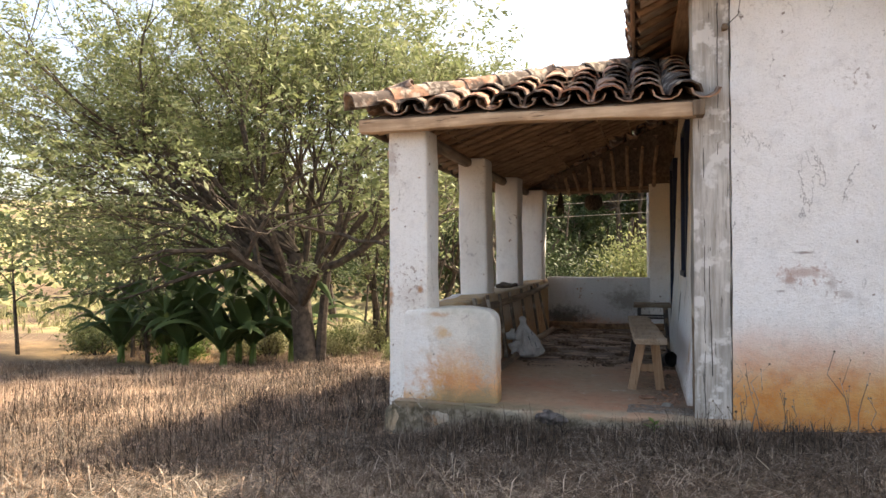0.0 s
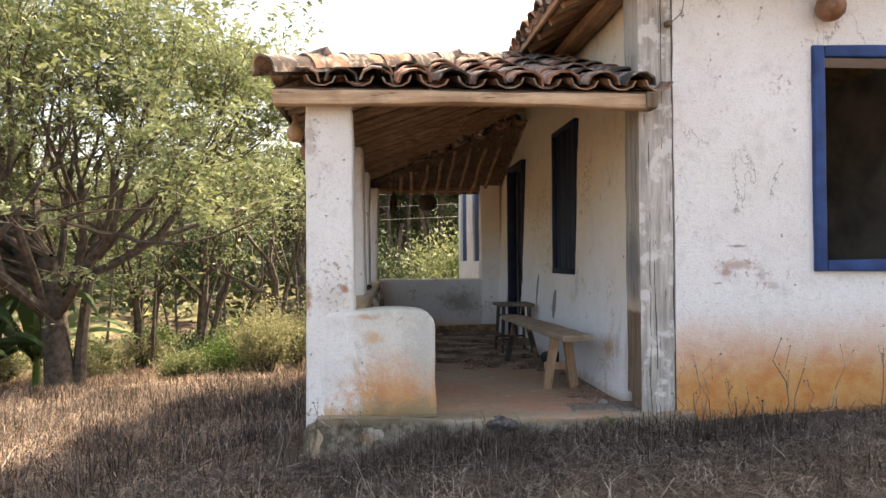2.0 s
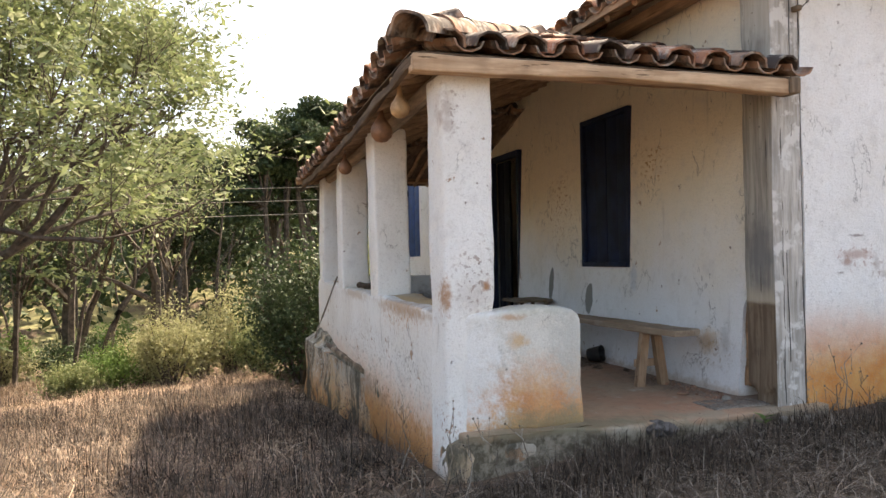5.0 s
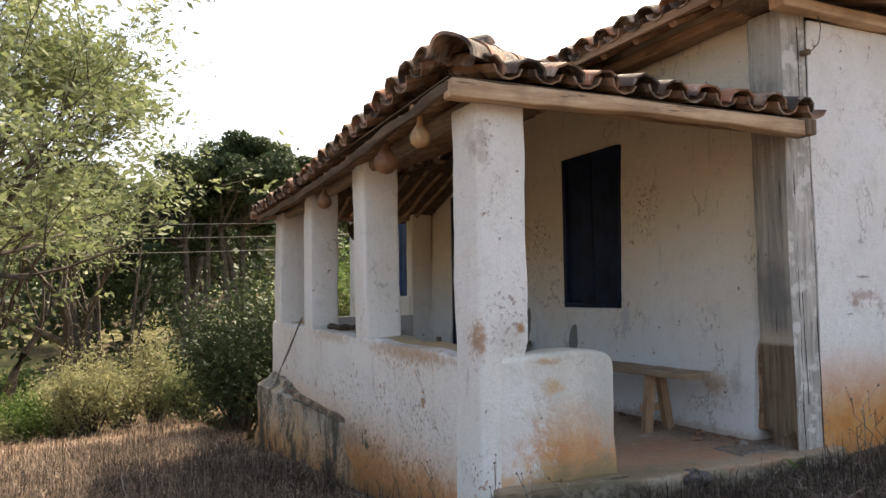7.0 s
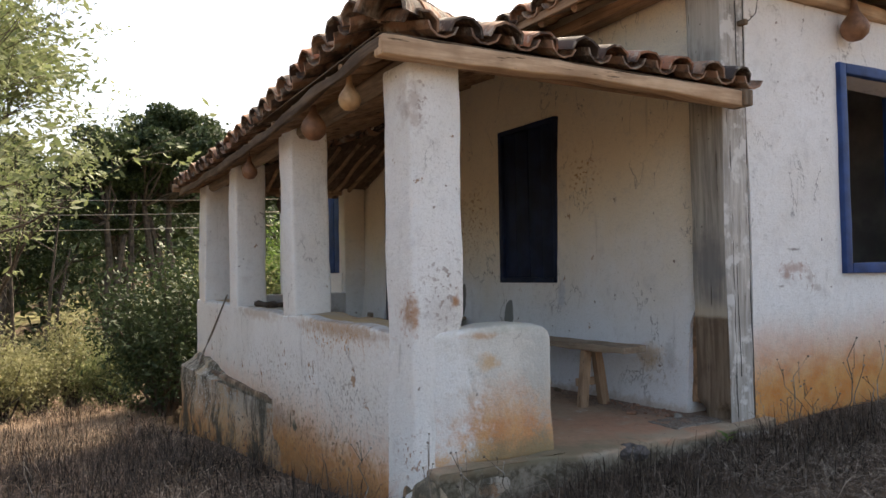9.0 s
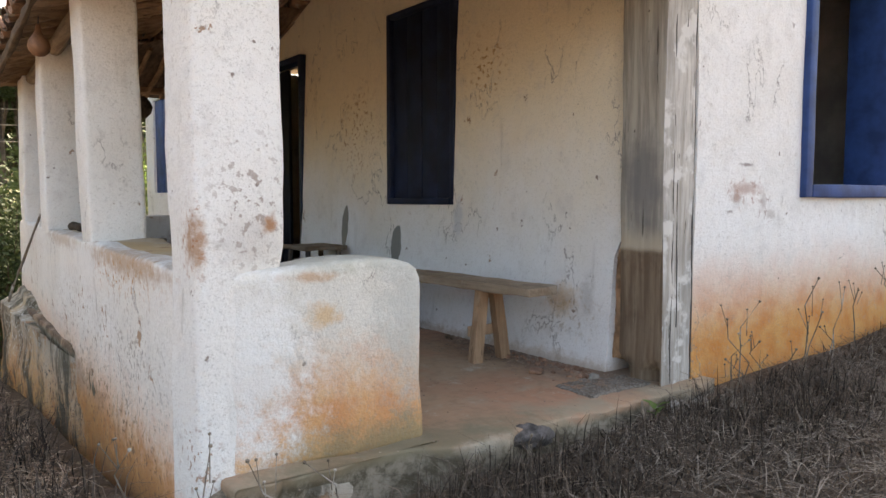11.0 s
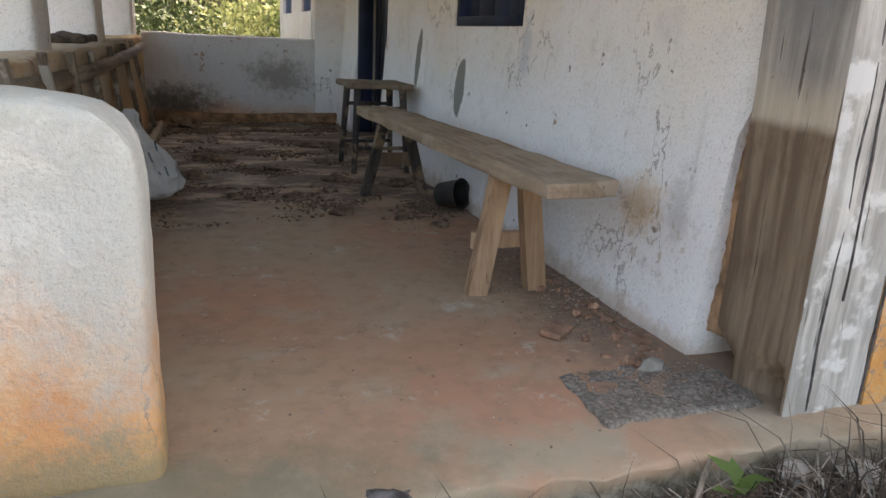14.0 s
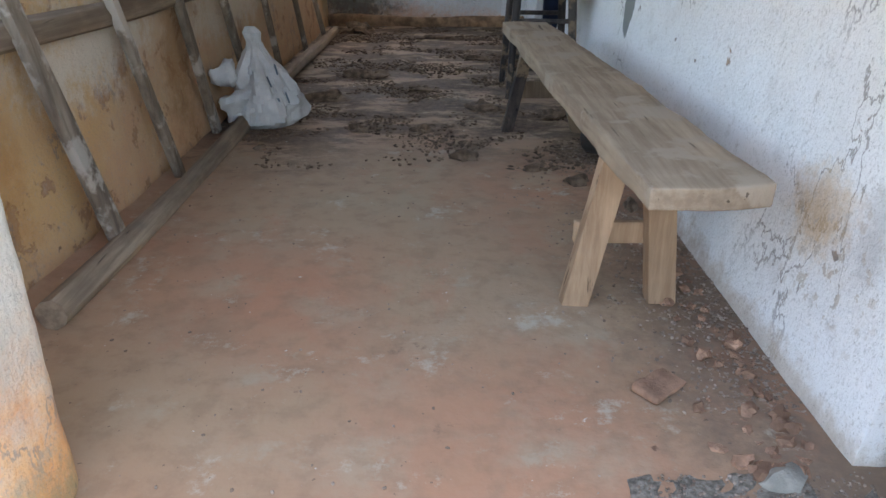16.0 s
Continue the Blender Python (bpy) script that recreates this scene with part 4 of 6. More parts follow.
part("beam_end", rbox(2.42, 2.50, -0.385, -0.235, 2.160, 2.268, 0.008, 0.1, 0.003), M_BOARD, porch_roof, "dark sawn end")
part("plate", skewed(log((0.13, -0.05, 2.275), (0.13, 6.1, 2.165), 0.062, 0.055, 0.02, 0.03, 9, 16, 2)), M_LOGY, porch_roof, "round wall plate over the pillars")
part("plate", log((-0.1, 6.05, 2.19), (2.5, 6.05, 2.24), 0.055, 0.05, 0, 0.02, 9, 8, 4), M_RAFT, porch_roof)
part("plate", log((0.05, 0.05, 2.27), (2.46, -0.06, 2.26), 0.035, 0.035, 0, 0.02, 9, 8, 6), M_RAFT, porch_roof)
bm = skewed(rbox(-0.195, -0.16, -0.14, 6.15, 2.225, 2.295, 0.010, 0.12, 0.012, 3))
for v in bm.verts:
    v.co.z += z_left(-0.17, v.co.y) - 2.325 + 0.018 * noise.noise(Vector((v.co.y * 1.7, 3, 3)))
part("fascia", bm, M_OLDPOLE, porch_roof, "thin dark eave board")
part("hip_rafter", log((-0.10, -0.08, 2.28), (2.3, 2.2, 3.12), 0.045, 0.04, 0, 0.02, 8, 10, 8), M_RAFT, porch_roof)
y = -0.02
while y < 6.1:
    top = min(2.45, y + 0.1, 6.6 - y)
    if top > 0.3:
        a = (-0.17 + slip(y), y, z_left(-0.17, y) - 0.05)
        b = (top, y + wobble(0.05), z_left(top, y) - 0.045)
        part("rafter", log(a, b, 0.036, 0.027, 0.0, 0.03, 7, 8, y * 3), M_RAFT, porch_roof)
    y += 0.235
x = 0.35
while x < 2.4:
    a, b = (x, eave_y(x) + 0.05, z_front(x, eave_y(x) + 0.05) - 0.045), (x + wobble(0.04), min(1.9, x), z_front(x, min(1.9, x)) - 0.045)
    part("rafter", log(a, b, 0.03, 0.024, 0, 0.03, 7, 6, x * 5), M_RAFTY, porch_roof)
    part("rafter", log((x, 6.15, 2.16), (x + wobble(0.04), max(4.7, 6.5 - x), 2.14 + STEEP * min(1.55, x - 0.25)), 0.03, 0.024, 0, 0.03, 7, 6, x * 7), M_RAFTY, porch_roof)
    x += 0.19
for k in range(8):
    x = -0.12 + k * 0.32
    a, b = max(0.0, x), min(6.2, 6.6 - x)
    bm = skewed(rbox(x - 0.018, x + 0.018, a, b, 0, 0.014, 0.003, 0.4, 0.0))
    for v in bm.verts:
        v.co.z += z_left(x, v.co.y) - 0.034 + 0.01 * noise.noise(Vector((v.co.y, k, 0)))
    part("lath", bm, M_RAFTY, porch_roof)
for k in range(5):
    y = -0.12 + k * 0.36
    bm = rbox(max(0.0, y) + 0.2, 2.44, y - 0.018, y + 0.018, 0, 0.014, 0.003, 0.3, 0.0)
    for v in bm.verts:
        v.co.z += z_front(v.co.x, y) - 0.030
    part("lath", bm, M_RAFT, porch_roof)

PIECES = [(porch_roof, m) for m in cover_at]

# main roof
EX, EY, EZ, P2 = 1.97, -0.56, 3.22, 0.42
main_roof = thing("main_roof", "higher hipped roof of weathered clay barrel tiles", "roof", "", "structure")
bm = bmesh.new()
A, B, C, D = (EX + 0.1, EY + 0.1, EZ + 0.02), (9.9, EY + 0.1, EZ + 0.02), (9.9, 9.4, EZ + 0.02), (EX + 0.1, 9.4, EZ + 0.02)
R1, R2 = (5.9, 3.5, EZ + 1.7), (5.9, 5.4, EZ + 1.7)
vs = [bm.verts.new(p) for p in (A, B, C, D, R1, R2)]
for q in ((0, 1, 4), (1, 2, 5, 4), (2, 3, 5), (3, 0, 4, 5)):
    bm.faces.new([vs[i] for i in q])
low = bmesh.ops.duplicate(bm, geom=bm.verts[:] + bm.edges[:] + bm.faces[:])
for g in low["geom"]:
    if isinstance(g, bmesh.types.BMVert):
        g.co.z -= 0.03
part("deck", bm, M_SOFFIT, main_roof, "pale old boards under the tiles", False)
near, rest, chan2 = [], [], []
y = EY + 0.2
while y < 9.3:
    x = EX
    r = 0
    while x < min(5.8, EX + (y - EY) - 0.05, EX + 9.6 - y):
        m = tile_at(x + wobble(0.02), y + wobble(0.01), EZ + 0.06 + P2 * (x - EX), -90, 20)
        (near if r < 2 and y < 3.2 else rest).append(m)
        chan2.append(tile_at(x - 0.02, y + GAP / 2, EZ + 0.07 + P2 * (x - EX), -90, 20, True))
        x += STEP
        r += 1
    y += GAP
x = EX + 0.2
while x < 9.9:
    y, r = EY, 0
    while y < min(3.4, EY + (x - EX) - 0.05, EY + 9.9 - x):
        m = tile_at(x + wobble(0.01), y + wobble(0.02), EZ + 0.06 + P2 * (y - EY), 0, 20)
        (near if r < 1 and x < 5.6 else rest).append(m)
        chan2.append(tile_at(x + GAP / 2, y - 0.02, EZ + 0.07 + P2 * (y - EY), 0, 20, True))
        y += STEP
        r += 1
    x += GAP
joined("channel_tiles", CHANNEL, chan2, M_TILE, main_roof)
joined("upper_tiles", COVERS[1], rest, M_TILE, main_roof)
for k in range(9):
    a = Vector((EX - 0.03, EY - 0.03, EZ + 0.08)).lerp(Vector((5.5, 3.1, EZ + 1.65)), k / 9.5)
    ob = new("ridge_tile", RIDGES[k % 3])
    ob.parent = main_roof
    ob.matrix_basis = Matrix.Translation(a) @ pose(0, 0, 0, 0, 0, -45 + wobble(4)) @ pose(0, 0, 0, 14 + wobble(2), wobble(5), 0)
PIECES += [(main_roof, m) for m in near]
for k in range(9):
    y = 0.05 + k * 0.42
    part("rafter", log((EX + 0.08, y, EZ - 0.04), (3.1, y + wobble(0.04), EZ + 0.49), 0.04, 0.045, 0, 0.02, 7, 4, k), M_RAFT, main_roof)
for k in range(11):
    x = 2.62 + k * 0.56
    part("rafter", log((x, EY + 0.06, EZ - 0.02), (x + wobble(0.05), 0.5, EZ + 0.42), 0.045, 0.05, 0, 0.02, 7, 4, k + 30), M_RAFTY, main_roof)
part("hip_rafter", log((EX + 0.06, EY + 0.06, EZ - 0.02), (3.2, 0.9, EZ + 0.5), 0.06, 0.06, 0, 0.01, 7, 4, 3), M_RAFT, main_roof)
part("fascia", rbox(EX + 0.02, EX + 0.055, EY + 0.05, 9.0, EZ - 0.04, EZ + 0.03, 0.006, 0.4, 0.005), M_RAFTY, main_roof)
part("fascia", rbox(EX + 0.06, 9.8, EY + 0.02, EY + 0.055, EZ - 0.05, EZ + 0.03, 0.006, 0.4, 0.005), M_BEAM, main_roof)
part("plate", rbox(2.30, 9.5, -0.335, -0.20, 3.065, 3.16, 0.015, 0.2, 0.012, 2), M_BEAM, main_roof, "pale timber plate on the front wall")
part("plate", rbox(2.36, 2.52, 0.07, 8.9, 3.14, 3.24, 0.015, 0.3, 0.01, 2), M_RAFTY, main_roof)
part("plate", rbox(2.10, 3.0, -0.20, 0.03, 3.14, 3.22, 0.012, 0.2, 0.01, 2), M_BOARD, main_roof)
bm = bmesh.new()
tube([(2.72, -0.26, 3.12), (2.75, -0.27, 3.0), (2.735, -0.26, 2.88), (2.66, -0.25, 2.81)], [0.004] * 4, 5, bm)
solid("loose_wire", bm, M_WIRE, "bent dark wire hanging at the post", "wire")


# ---- things on the porch ----
def hewn(a, b, w, d, seed, taper=0.85):
    """A roughly squared leg or stick from a to b."""
    bm = tube([Vector(a).lerp(Vector(b), k / 5) for k in range(6)], [1.0 - (1 - taper) * k / 5 for k in range(6)], 8, None, 0.06, seed)
    axis = (Vector(b) - Vector(a)).normalized()
    for v in bm.verts:
        f = min(1, max(0, (v.co - Vector(a)).dot(axis) / (Vector(b) - Vector(a)).length))
        c = Vector(a).lerp(Vector(b), f)
        o = v.co - c
        o.x = max(-0.74, min(0.74, o.x)) * w / 1.48
        o.y = max(-0.74, min(0.74, o.y)) * d / 1.48
        o.z *= 0.01
        v.co = c + o
    return bm


bench = thing("bench", "long dusty plank bench of rough hewn wood", "bench", at=(2.1, 1.5, 0))


def under(name, bm, material, parent, at, label=""):
    bm.transform(Matrix.Translation([-v for v in at]))
    return part(name, bm, material, parent, label)


bm = rbox(-0.13, 0.13, 0.385, 2.62, 0.440, 0.492, 0.007, 0.05, 0.005, 5)
for v in bm.verts:
    f = (v.co.y - 0.385) / 2.235
    mid = 2.135 - 0.115 * f
    wide = 1.0 - 0.16 * f
    if v.co.y < 0.53 and v.co.x > 0.02:  # the sawn corner of the plank's end
        v.co.y += 0.03 * (v.co.x - 0.02) / 0.11 * (0.53 - v.co.y) / 0.15
    v.co.x = mid + v.co.x * wide + 0.012 * noise.noise(Vector((v.co.y * 2.5, v.co.x * 3, 1)))
under("seat", bm, M_BENCH, bench, (2.1, 1.5, 0))
for a, b, m in (((2.07, 0.86, 0.46), (1.975, 0.815, 0.0), M_LEG), ((2.165, 0.86, 0.46), (2.215, 0.83, 0.0), M_LEG),
                ((2.02, 2.36, 0.47), (1.945, 2.50, 0.0), M_DARKLEG), ((2.13, 2.36, 0.47), (2.275, 2.46, 0.0), M_DARKLEG)):
    under("leg", hewn(b, a, 0.078 if m is M_LEG else 0.055, 0.058, a[0] * 9, 0.95), m, bench, (2.1, 1.5, 0),
          "" if m is M_LEG else "dark turned leg with chipped paint")
under("stretcher", rbox(1.97, 2.22, 0.865, 0.89, 0.15, 0.215, 0.006, 0.1, 0.003), M_LEG, bench, (2.1, 1.5, 0))
under("stretcher", rbox(1.96, 2.24, 2.44, 2.465, 0.17, 0.25, 0.006, 0.1, 0.003), M_BOARD, bench, (2.1, 1.5, 0))

stool = thing("small_table", "small dark wooden table with splayed turned legs", "table", at=(2.19, 3.36, 0))
at = (2.19, 3.36, 0)
under("tabletop", rbox(1.97, 2.40, 3.12, 3.58, 0.545, 0.58, 0.012, 0.08, 0.006, 5), M_BOARD, stool, at)
for x, y, u, w in ((2.04, 3.18, 2.01, 3.13), (2.34, 3.18, 2.37, 3.13), (2.04, 3.52, 2.01, 3.58), (2.34, 3.52, 2.37, 3.58)):
    under("leg", log((u, w, 0), (x, y, 0.55), 0.018, 0.024, 0, 0.004, 9, 6, x), M_DARKLEG, stool, at)
for y in (3.17, 3.53):
    under("stretcher", log((2.03, y, 0.42), (2.35, y, 0.42), 0.013, 0.013, 0, 0.003, 7, 3, y), M_DARKLEG, stool, at)
    under("stretcher", log((2.02, y, 0.16), (2.36, y, 0.16), 0.013, 0.013, 0, 0.003, 7, 3, y + 2), M_DARKLEG, stool, at)

pot = thing("tipped_bucket", "dark dusty plastic bucket lying on its side by the wall", "bucket", at=(2.27, 2.12, 0.075))
bm = lathe([(0.001, 0.0), (0.085, 0.0), (0.09, 0.02), (0.105, 0.19), (0.112, 0.20), (0.102, 0.19), (0.086, 0.03), (0.001, 0.03)], 18)
bm.transform(Matrix.Scale(0.72, 4) @ pose(0, 0, 0, 78, 0, 35))
part("bucket_body", bm, [M_GREYPLASTIC, M_RUBBER], pot)
bm = lathe([(0.001, 0.031), (0.084, 0.031), (0.098, 0.182), (0.1005, 0.182)], 18)
bm.transform(Matrix.Scale(0.72, 4) @ pose(0, 0, 0, 78, 0, 35))
part("lining", bm, M_RUBBER, pot, "black inside")

# the leaning rack of poles
rack = thing("leaning_rack", "old frame of poles and slats leaning on the parapet", "rack", at=(0.6, 3.0, 0))
at = (0.6, 3.0, 0)
under("bottom_rail", log((0.64, 0.66, 0.042), (0.755, 5.4, 0.042), 0.042, 0.038, 0, 0.06, 9, 14, 1), M_LOGY, rack, at)
under("top_rail", log((0.462, 0.45, 0.685), (0.625, 5.75, 0.70), 0.044, 0.036, 0.06, 0.05, 9, 14, 5), M_LOGY, rack, at)
for k, (xb, y, yt, zt) in enumerate(((0.608, 1.15, 1.03, 0.745), (0.577, 1.81, 1.58, 0.745), (0.552, 2.43, 2.17, 0.725), (0.58, 3.05, 2.73, 0.715), (0.60, 3.75, 3.5, 0.72), (0.65, 4.45, 4.3, 0.72), (0.72, 4.95, 4.85, 0.73))):
    w = (0.075, 0.05, 0.06, 0.06, 0.045, 0.04, 0.045)[k]
    bm = hewn((xb + 0.01, y, 0.005), (0.50 + 0.02 * (y - 0.5), yt - 0.02, zt + 0.02), 0.035, w, k * 3.1, 0.9)
    under("slat", bm, M_STICK, rack, at)

# woven sack
sack = thing("woven_sack", "crumpled grey white plastic sack standing on the floor", "sack", at=(0.76, 2.62, 0))
bm = bmesh.new()
prof = [(0.001, 0.0), (0.15, 0.004), (0.175, 0.03), (0.165, 0.09), (0.145, 0.15), (0.125, 0.21), (0.095, 0.27), (0.06, 0.32), (0.035, 0.36), (0.03, 0.39), (0.036, 0.43), (0.022, 0.455), (0.001, 0.46)]
lathe([((a[0] * (1 - f) + b[0] * f), (a[1] * (1 - f) + b[1] * f)) for a, b in zip(prof, prof[1:]) for f in (0, 0.34, 0.67)], 64, bm)
for v in bm.verts:
    w, z = math.atan2(v.co.y, v.co.x), v.co.z
    ridge = 1 - 3.2 * abs(noise.noise(Vector((math.cos(w) * 1.6 + 3, math.sin(w) * 1.6, z * 4.5))))
    fold = 0.9 * ridge + 0.3 * math.sin(w * 5 + z * 14) + 0.6 * noise.noise(Vector((math.cos(w) * 9, math.sin(w) * 9, z * 22))) + 0.5 * noise.noise(Vector((math.cos(w) * 2.4, math.sin(w) * 2.4, z * 7))) + 0.5 * noise.noise(Vector((math.cos(w) * 5, math.sin(w) * 5, z * 12)))
    k = 1 + 0.24 * fold * min(1, z / 0.05)
    v.co.x, v.co.y = v.co.x * k - 0.16 * max(0, z - 0.18), v.co.y * k + 0.05 * max(0, z - 0.2)
part("sack_body", bm, M_BAG, sack, "", True, 24)
bm = rbox(-0.15, -0.03, -0.03, 0.03, 0.24, 0.36, 0.028, 0.02, 0.03, 14)
bm.transform(pose(0.005, -0.03, -0.01, 0, -18, 20))
part("ear", bm, M_BAG, sack, "loose folded corner of the sack")
for a, z, q in ((-50, 0.10, 0.0), (-35, 0.12, 0.3), (-62, 0.2, 0.0), (-40, 0.25, 0.2)):
    bm = bmesh.new()
    r = 0.205 - 0.33 * z
    c, s = math.cos(radians(a)), math.sin(radians(a))
    tube([(c * r - 0.1 * max(0, z - 0.18), s * r, z), (math.cos(radians(a + 9 * q)) * r - 0.02, math.sin(radians(a + 9 * q)) * r, z + 0.05)], [0.004, 0.004], 4, bm)
    part("print", bm, M_INK, sack, "faded dark printed mark")
bm = rbox(-0.2, -0.08, -0.025, 0.03, 0.08, 0.20, 0.024, 0.02, 0.035, 14)
bm.transform(pose(0.035, -0.05, 0.0, 0, -10, 35))
part("ear", bm, M_BAG, sack, "loose folded corner of the sack")


# hanging things
def gourd(at, r, neck, material, label, s=1.0):
    prof = [(0.001, -r), (0.5 * r, -0.88 * r), (0.88 * r, -0.5 * r), (r, -0.05 * r), (0.9 * r, 0.42 * r), (0.6 * r, 0.85 * r),
            (0.34 * r, 1.25 * r), (0.25 * r, 1.25 * r + neck * 0.5), (0.2 * r, 1.25 * r + neck), (0.001, 1.27 * r + neck)]
    bm = lathe(prof, 18)
    for v in bm.verts:
        v.co *= 1 + 0.05 * noise.noise(v.co * 9)
    g = thing("hanging_gourd", label, "gourd", "hanging gourds", at=at)
    part("gourd_shell", bm, material, g)
    part("string", tube([(0, 0, 1.2 * r + neck), (0.01, 0, 1.2 * r + neck + 0.18)], [0.004, 0.004], 5), M_WIRE, g)
    return g


gourd((-0.10, 0.47, 2.10), 0.068, 0.07, M_GOURD, "pale dried bottle gourd hanging from the eave")
gourd((-0.05, 1.20, 2.07), 0.088, 0.05, M_GOURD2, "brown dried gourd hanging from the eave board")
gourd((0.0, 2.95, 2.0), 0.07, 0.05, M_GOURD2, "brown dried gourd hanging near the second pillar")
gourd((3.80, -0.37, 2.91), 0.105, 0.10, M_GOURD2, "large brown gourd hanging on the front wall")
basket = thing("hanging_basket", "round dark basket hanging in the far opening", "basket", at=(1.34, 5.86, 2.0))
bm = lathe([(0.001, -0.13), (0.08, -0.12), (0.13, -0.06), (0.145, 0.0), (0.13, 0.07), (0.09, 0.11), (0.08, 0.10), (0.12, 0.05), (0.13, 0), (0.07, -0.1), (0.001, -0.11)], 20)
for v in bm.verts:
    v.co *= 1 + 0.14 * noise.noise(v.co * 17) + 0.06 * noise.noise(v.co * 50)
part("basket_body", bm, M_BASKET, basket)
part("cord", tube([(0, 0, 0.08), (0.0, 0, 0.30)], [0.006, 0.006], 5), M_WIRE, basket)
bundle = thing("hanging_bundle", "thin bundle of dry strips hanging from the beam", "bundle", at=(0.82, 5.9, 1.93))
for k in range(9):
    part("strip", tube([(0, 0, 0.25), (0.01 * k - 0.04, 0.01 * (k % 3), 0.1), (0.016 * k - 0.07, 0.012 * (k % 4), -0.12 - 0.02 * (k % 3))], [0.008, 0.01, 0.004], 5), M_BASKET, bundle)
rag = rbox(0.16, 0.36, 3.34, 3.78, 0.755, 0.80, 0.02, 0.05, 0.02, 9)
solid("dark_rag", skewed(rag), M_BASKET, "crumpled dark rag lying on the parapet", "cloth")
solid("leaning_stick", log((-0.06, 4.75, 0.1), (0.17, 4.45, 0.86), 0.013, 0.01, 0, 0.02, 7, 6, 3), M_STICK, "thin stick leaning against the outer parapet", "stick")

# floor clutter
bm = rbox(1.955, 2.43, -0.13, 0.15, -0.02, 0.005, 0.006, 0.02, 0.006, 14)
for v in bm.verts:
    v.co.x += 0.010 * noise.noise(Vector((v.co.y * 22, 3, 1)))
    v.co.y += 0.014 * noise.noise(Vector((v.co.x * 17, 1, 5)))
    if v.co.z > 0:
        v.co.z += 0.007 * noise.noise(v.co * 40)
solid("cement_patch", bm, M_CEMENT, "broken rough grey cement patch by the post", "patch", "", "structure")
lump = boulder((0.125, 0.065, 0.055), 2.0, 4, 0.25)
for v in lump.verts:
    v.co *= 1 + 0.10 * noise.noise(v.co * 34) + 0.05 * noise.noise(v.co * 90)
ob = solid("blackened_stone", lump, M_BLACKSTONE, "blackened rough stone set in the porch edge", "stone")
ob.location = (1.40, -0.262, -0.050)
for k, (x, y, sx, sy, h) in enumerate(((1.74, 2.04, 0.17, 0.10, 0.045), (2.0, 1.9, 0.12, 0.05, 0.03), (1.53, 2.45, 0.12, 0.09, 0.04), (1.23, 2.48, 0.13, 0.08, 0.03),
                                       (0.83, 2.16, 0.08, 0.05, 0.025), (1.0, 3.1, 0.3, 0.2, 0.05), (1.15, 3.7, 0.4, 0.22, 0.05), (1.85, 2.9, 0.2, 0.16, 0.05),
                                       (1.5, 3.3, 0.22, 0.12, 0.035), (0.95, 5.5, 0.35, 0.25, 0.09), (1.6, 5.2, 0.4, 0.12, 0.03), (1.9, 4.3, 0.25, 0.12, 0.03),
                                       (2.2, 2.75, 0.14, 0.2, 0.04), (2.15, 1.75, 0.12, 0.1, 0.03), (2.3, 1.5, 0.06, 0.12, 0.03))):
    lump = boulder((sx * 0.38, sy * 0.40, h * 0.8), k * 3.3, 3, 0.8)
    for v in lump.verts:
        v.co *= 1 + 0.18 * noise.noise(v.co * 22 + Vector((k, 0, 0)))
        v.co.z = max(v.co.z, -0.01)
    ob = solid("dung_pat", lump, M_DUNG, "dry crumbled dung pat trodden on the floor", "dung", "dung on the floor")
    ob.location = (x, y, 0.004)
r2 = random.Random(11)
stones = [finish(boulder((0.03, 0.024, 0.018), s * 1.9 + 0.7, 2, 0.8), "rubble_stone", M_RUBBLE) for s in range(4)]
for k in range(95):
    f = r2.random()
    y = 0.14 + 1.0 * f * f
    x = 2.37 - abs(r2.gauss(0, 0.10)) * (1.1 - 0.5 * f) - 0.02
    s = r2.choice((0.25, 0.35, 0.45, 0.6, 0.95)) * r2.uniform(0.8, 1.25) * (1.15 - 0.6 * f)
    ob = new("rubble_stone", stones[k % 4])
    ob.matrix_basis = pose(x, y, 0.010 * s, r2.uniform(-20, 20), 0, r2.uniform(0, 360)) @ Matrix.Diagonal((s, s, s, 1))
    tagged(ob, "reddish lump of fallen clay on the floor", "rubble", "fallen clay lumps")
slab = rbox(-0.06, 0.06, -0.035, 0.035, 0, 0.018, 0.006, 0.02, 0.008, 20)
ob = solid("tile_shard", slab, M_RUBBLE, "flat pale shard of broken clay tile", "shard")
ob.matrix_basis = pose(2.10, 0.42, 0.002, 4, 0, 40)
for x, y, s in ((2.25, 0.13, 1.5), (2.50, -0.38, 1.7), (2.34, -0.33, 1.4), (2.66, -0.42, 1.2)):
    ob = new("pale_stone", finish(boulder((0.05, 0.035, 0.025), x * 3, 2, 0.4), "pale_stone", M_STONE))
    ob.matrix_basis = pose(x, y, 0.005 if y > 0 else -0.06, 0, 0, x * 90) @ Matrix.Diagonal((s * 0.7, s * 0.7, s * 0.7, 1))
    tagged(ob, "pale broken stone at the porch edge", "stone", "edge stones")
crumb = finish(boulder((0.0065, 0.005, 0.0035), 5, 1, 0.6), "dung_crumb", M_DUNG)
places = []
